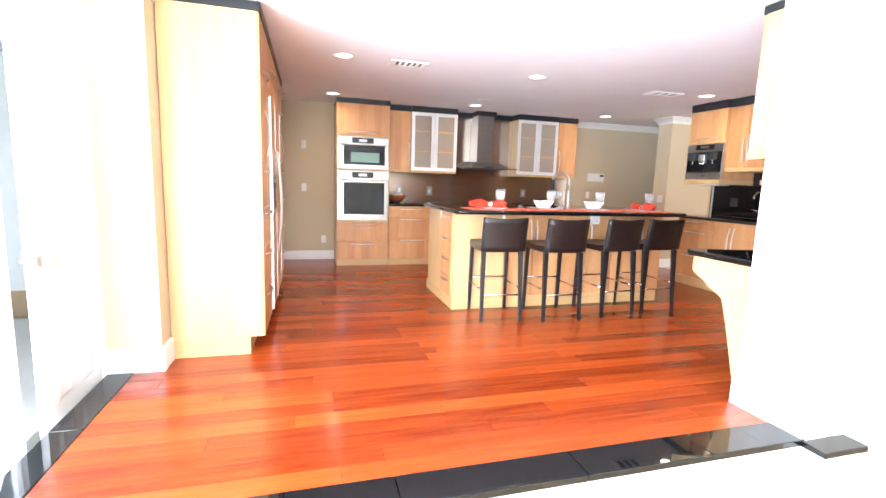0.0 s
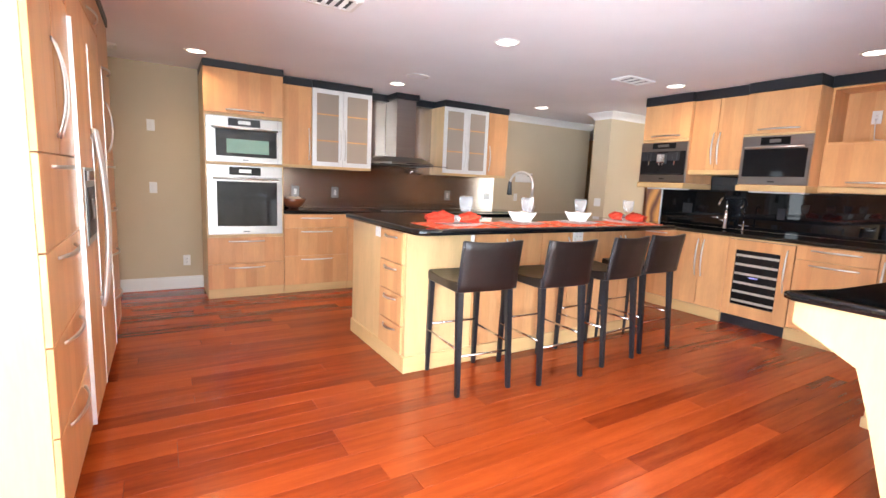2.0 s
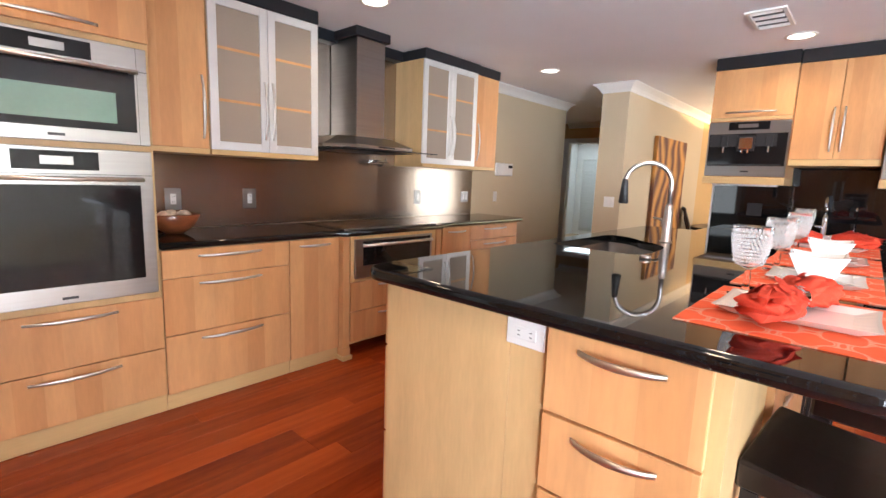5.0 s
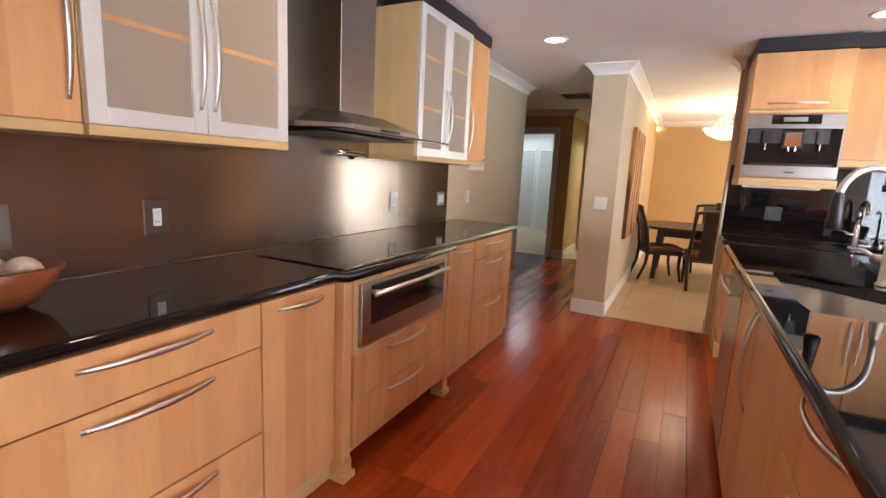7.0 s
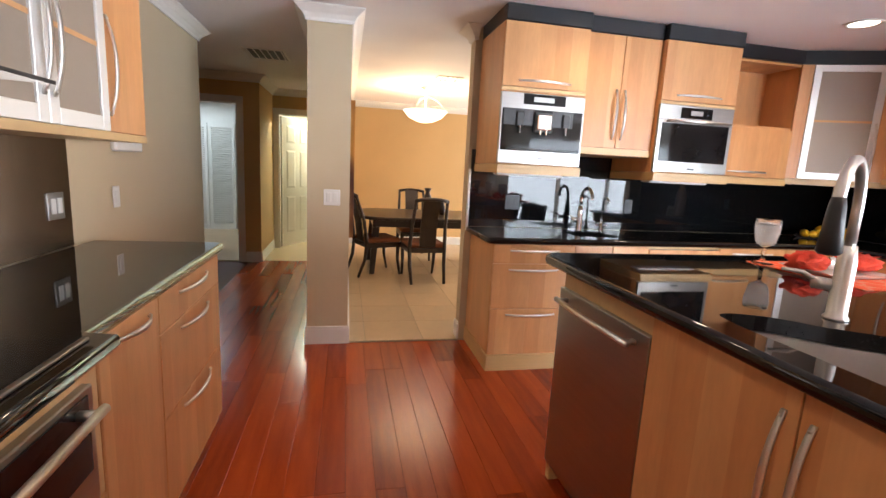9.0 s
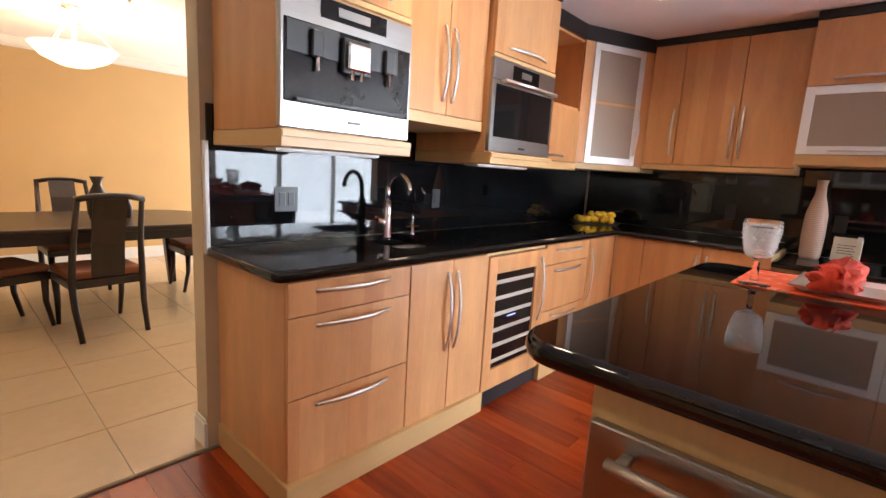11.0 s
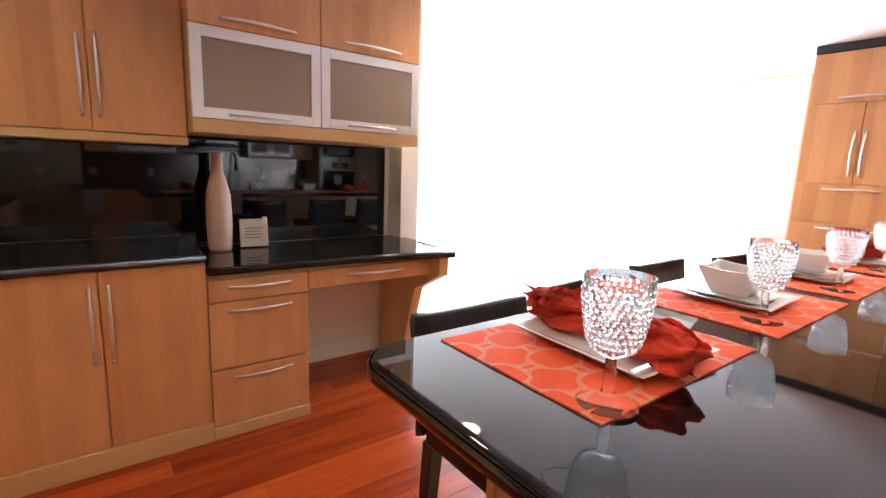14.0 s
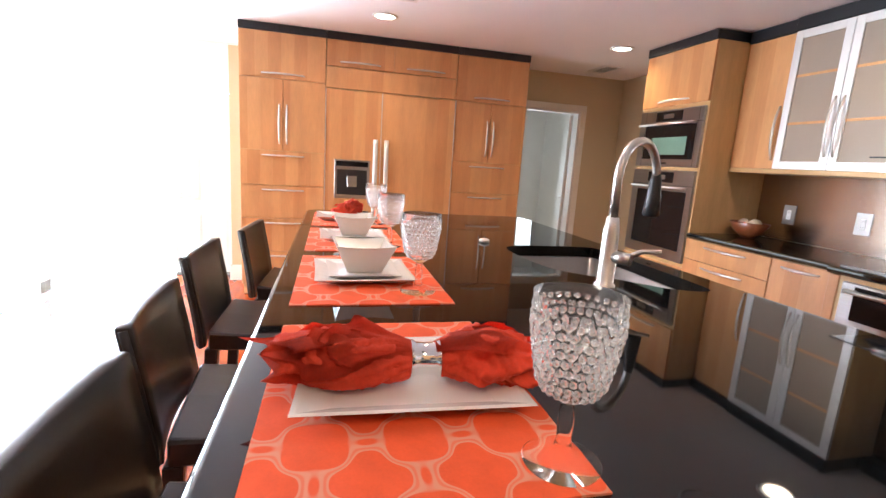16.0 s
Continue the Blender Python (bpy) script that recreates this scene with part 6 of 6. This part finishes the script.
        part("fold", bm, CLOTH_RED, t, smooth=True)
    bm = lathe([(0.0265, -0.021), (0.0270, -0.019), (0.0235, -0.013), (0.0225, 0.0), (0.0235, 0.013), (0.0270, 0.019), (0.0265, 0.021), (0.0205, 0.012), (0.0205, -0.012)], 32)
    bmesh.ops.transform(bm, matrix=pose(0, 0, 0, 0, 90, 0), verts=bm.verts[:])
    part("napkin_ring", bm, CHROME, t, "wide silver napkin ring", smooth=True)
    return t


gob = goblet()
gob.matrix_basis = pose(4.408, 5.095, IT + 0.0035)
nap = napkin()
plate_me = mesh_of("rectangular_plate", square_dish(0.305, 0.245, 0.020, 0.74, 0.008), CERAMIC)
plate_sq = mesh_of("square_plate", square_dish(0.255, 0.255, 0.018, 0.70, 0.008), CERAMIC)
plate_sm = mesh_of("small_plate", square_dish(0.19, 0.19, 0.012, 0.75, 0.006), CERAMIC)
bowl_me = mesh_of("bowl", square_dish(0.155, 0.155, 0.075, 0.58, 0.007), CERAMIC)
for i, (x0, x1) in enumerate(MATS):
    cx, cy = (x0 + x1) / 2, (MY0 + MY1) / 2
    solid("placemat", wobbly_mat(x1 - x0, MY1 - MY0), TRELLIS, "orange placemat with a pale trellis pattern", "placemat", "placemats on the island", m=pose(cx, cy, IT + 0.0002))
    if i == 3:
        continue
    copy_thing(gob, pose(x1 - 0.10, MY1 - 0.07, IT + 0.0035, 0, 0, 20 * i))
for cx, cy, a in ((2.40, 4.925, 0), (4.20, 4.955, -2)):
    solid("rectangular_plate", plate_me, None, "white rectangular ceramic plate on the placemat", "plate", "white plates", m=pose(cx, cy, IT + 0.0045, 0, 0, 90 + a))
napkin_z = IT + 0.047
nap.matrix_basis = pose(4.222, 4.975, napkin_z, 0, 0, 86)
copy_thing(nap, pose(2.40, 4.93, napkin_z, 0, 0, -12))
for cx in (2.985, 3.575):
    solid("square_plate", plate_sq, None, "white square ceramic plate on the placemat", "plate", "white plates", m=pose(cx, 4.93, IT + 0.0045, 0, 0, 2))
    solid("small_plate", plate_sm, None, "small white square plate on the larger plate", "plate", "white plates", m=pose(cx, 4.93, IT + 0.0135, 0, 0, 2))
    solid("soup_bowl", bowl_me, None, "white square ceramic bowl on stacked plates", "bowl", "white bowls", m=pose(cx, 4.93, IT + 0.0225, 0, 0, 4))

# ---- ceiling fittings ----
for sx, sy in SPOTS:
    d = thing("downlight", pose(sx, sy, CEIL), "round recessed ceiling downlight, lit" , "downlight", "kitchen downlights")
    part("trim_ring", lathe([(0.098, -0.0005), (0.096, -0.007), (0.080, -0.008), (0.078, -0.0005)], 36), WHITE, d, smooth=True)
    part("bulb", lathe([(0.0, -0.0022), (0.077, -0.0022), (0.077, -0.0008), (0.0, -0.0008)], 32), LAMP_ON, d, "glowing lamp face")
for sx, sy, r in ((2.97, 3.99, 0.125), (3.04, 6.80, 0.12)):
    d = thing("ceiling_speaker", pose(sx, sy, CEIL), "round white flush ceiling speaker", "speaker", "ceiling speakers")
    part("trim_ring", lathe([(r, -0.0005), (r - 0.003, -0.007), (r - 0.016, -0.007), (r - 0.018, -0.0005)], 40), WHITE, d, smooth=True)
    part("grille", lathe([(0.0, -0.003), (r - 0.018, -0.003), (r - 0.018, -0.0008), (0.0, -0.0008)], 36), CEILING, d)


def vent(m, w, d_, n, label, group):
    v = thing("ceiling_vent", m, label, "vent", group)
    bm = bmesh.new()
    for a, b, c, e in ((-w / 2, w / 2, -d_ / 2, -d_ / 2 + 0.025), (-w / 2, w / 2, d_ / 2 - 0.025, d_ / 2), (-w / 2, -w / 2 + 0.025, -d_ / 2 + 0.025, d_ / 2 - 0.025), (w / 2 - 0.025, w / 2, -d_ / 2 + 0.025, d_ / 2 - 0.025)):
        box(bm, a, b, c, e, -0.012, -0.0005, bevel=0.002)
    part("vent_frame", bm, WHITE, v)
    part("backing", bx(-w / 2 + 0.02, w / 2 - 0.02, -d_ / 2 + 0.02, d_ / 2 - 0.02, -0.002, -0.0006), BLACK_PLASTIC, v)
    sl = bx(-w / 2 + 0.027, w / 2 - 0.027, -0.012, 0.012, -0.0015, 0.0015)
    bmesh.ops.rotate(sl, matrix=Euler((radians(32), 0, 0)).to_matrix(), verts=sl.verts[:])
    me = mesh_of("slat", sl, WHITE)
    for i in range(n):
        part("slat", me, None, v, m=pose(0, -d_ / 2 + 0.04 + i * (d_ - 0.08) / (n - 1), -0.010))
    return v


vent(pose(1.62, 5.28, CEIL, 0, 0, 90), 0.22, 0.36, 6, "white slatted ceiling air vent", "ceiling vents")
vent(pose(4.76, 5.45, CEIL, 0, 0, 90), 0.22, 0.40, 4, "white slatted ceiling air vent", "ceiling vents")
vent(pose(0.2, 7.6, CEIL), 0.36, 0.2, 5, "white slatted ceiling air vent", "ceiling vents")
vent(pose(8.3, 5.75, CEIL), 0.3, 0.3, 5, "white slatted ceiling air vent", "ceiling vents")
vent(pose(7.9, 7.7, CEIL), 0.5, 0.4, 6, "dark slatted ceiling return vent", "ceiling vents")

# ---- dining room ----
ch = thing("bowl_ceiling_light", pose(9.0, 5.9, CEIL), "lit alabaster bowl ceiling light on a nickel stem", "ceiling light")
part("canopy", lathe([(0.07, -0.0005), (0.07, -0.02), (0.02, -0.035), (0.012, -0.30)], 24), NICKEL, ch, smooth=True)
part("shade", lathe([(0.0, -0.46), (0.10, -0.445), (0.22, -0.39), (0.29, -0.31), (0.285, -0.305), (0.21, -0.38), (0.09, -0.43), (0.0, -0.445)], 40), BOWL_ON, ch, "glowing alabaster bowl", smooth=True)
for k in range(3):
    a = 2 * math.pi * k / 3 + 0.4
    part("arm", tube([(0.02 * math.cos(a), 0.02 * math.sin(a), -0.12), (0.15 * math.cos(a), 0.15 * math.sin(a), -0.17), (0.285 * math.cos(a), 0.285 * math.sin(a), -0.305)], 0.007, 8), NICKEL, ch, smooth=True)
tb = thing("dining_table", pose(9.0, 5.85, 0), "dark mahogany dining table with rounded ends", "table")
part("tabletop", slab(rounded(-0.62, 0.62, -0.95, 0.95, 0.4, 8), 0.70, 0.74, (), 0.01), DARK_WOOD, tb)
part("apron", bx(-0.45, 0.45, -0.72, 0.72, 0.60, 0.699, bevel=0.004), DARK_WOOD, tb)
for x in (-1, 1):
    for y in (-1, 1):
        lg = bmesh.new()
        a = [lg.verts.new((x * 0.42 + i * 0.045, y * 0.68 + j * 0.045, 0.60)) for i, j in ((-1, -1), (1, -1), (1, 1), (-1, 1))]
        b = [lg.verts.new((x * 0.45 + i * 0.03, y * 0.72 + j * 0.03, 0.0)) for i, j in ((-1, -1), (1, -1), (1, 1), (-1, 1))]
        lg.faces.new(a), lg.faces.new(b[::-1])
        for k in range(4):
            lg.faces.new((b[k], b[(k + 1) % 4], a[(k + 1) % 4], a[k]))
        part("leg", lg, DARK_WOOD, tb)


def dining_chair(m):
    c = thing("dining_chair", m, "dark mahogany dining chair with a rust fabric seat", "chair", "dining chairs")
    part("seat", bx(-0.23, 0.23, 0.0, 0.45, 0.42, 0.475, bevel=0.018, seg=3), SEAT_FABRIC, c, "rust coloured padded seat")
    part("seat_rail", bx(-0.235, 0.235, -0.01, 0.455, 0.36, 0.419, bevel=0.004), DARK_WOOD, c)
    for x in (-1, 1):
        part("back_post", tube([(x * 0.20, -0.10, 0.0), (x * 0.21, -0.02, 0.22), (x * 0.215, 0.0, 0.42), (x * 0.20, -0.04, 0.70), (x * 0.185, -0.14, 1.0)], [0.018, 0.022, 0.024, 0.021, 0.018], 8), DARK_WOOD, c, smooth=True)
        part("front_leg", tube([(x * 0.20, 0.46, 0.0), (x * 0.205, 0.42, 0.2), (x * 0.21, 0.42, 0.38)], [0.015, 0.020, 0.026], 8), DARK_WOOD, c, smooth=True)
    part("top_rail", tube([(-0.20, -0.135, 0.985), (-0.1, -0.15, 1.005), (0, -0.155, 1.01), (0.1, -0.15, 1.005), (0.20, -0.135, 0.985)], 0.026, 8, flat=0.6), DARK_WOOD, c, smooth=True)
    sp = bmesh.new()
    pts = [(0.0, 0.43), (-0.03, 0.66), (-0.08, 0.84), (-0.145, 1.0)]
    prism(sp, [*[(a - 0.008, b) for a, b in pts], *[(a + 0.008, b) for a, b in pts[::-1]]], -0.10, 0.10, "x")
    part("splat", sp, DARK_WOOD, c)
    return c


dc = dining_chair(pose(8.56, 6.72, 0, 0, 0, 200))
for x, y, a in ((8.10, 5.95, -85), (9.15, 4.72, 0), (9.85, 5.9, 92)):
    copy_thing(dc, pose(x, y, 0, 0, 0, a))
for x, y, s in ((8.75, 5.86, 1.2), (8.95, 5.62, 0.7)):
    solid("dark_vase", lathe([(0.0, 0.0), (0.045, 0.0), (0.06, 0.06), (0.065, 0.14), (0.04, 0.21), (0.022, 0.25), (0.04, 0.30), (0.036, 0.30), (0.015, 0.25), (0.0, 0.22)], 24), DARK_WOOD, "slender dark vase on the dining table", "vase", "dining table vases", smooth=True, m=pose(x, y, 0.74) @ Matrix.Diagonal((s, s, s, 1)))
pt = thing("abstract_painting", pose(7.7, 6.88, 1.30), "large abstract painting in rust, black and gold", "painting")
part("canvas", bx(-0.60, 0.60, -0.045, -0.002, -0.62, 0.62, bevel=0.003), CANVAS, pt)

# ---- floor pieces ----
rp = random.Random(11)
PW = 0.127
plank_meshes = {}


def plank(x0, x1, y0, y1, host):
    key = (round(x1 - x0, 1), round(y1 - y0, 3))
    L_ = key[0]
    if key not in plank_meshes:
        plank_meshes[key] = mesh_of("plank", bx(0.0008, L_ - 0.0008, 0.0006, y1 - y0 - 0.0006, -0.015, 0.0, bevel=0.0006), PLANK)
    return part("plank", plank_meshes[key], None, host, m=pose(x0, y0, 0))


y = 2.443
while y < YB:
    y1 = min(YB + 0.02, y + PW)
    x = -0.40 if y > 2.44 else 3.2
    xe = 9.3 if y > 7.05 else XR
    if y > 7.2:
        x = -0.40
    off = -round(rp.uniform(0, 1.2), 1)
    x = x + off
    while x < xe:
        ln = round(rp.uniform(0.8, 2.4), 1)
        a = max(-0.4, x)
        b = min(round(x + ln, 1), xe)
        if b - a > 0.04:
            plank(a, a + round(b - a, 1), y, y1, floor)
        x = round(x + ln, 1)
    y = y1


def tiles(host, x0, x1, y0, y1, size, z, thick):
    me = mesh_of("tile", bx(0.002, size - 0.002, 0.002, size - 0.002, -thick, 0, bevel=0.002), TILE)
    for i in range(int((x1 - x0) / size + 0.99)):
        for j in range(int((y1 - y0) / size + 0.99)):
            part("tile", me, None, host, m=pose(x0 + i * size, y0 + j * size, z))


tiles(floor_d, XR + 0.005, 10.9, 2.6, 6.92, 0.46, 0.0, 0.006)
tiles(floor_l, -0.66, 6.6, -3.98, 2.24, 0.60, LOW, 0.006)
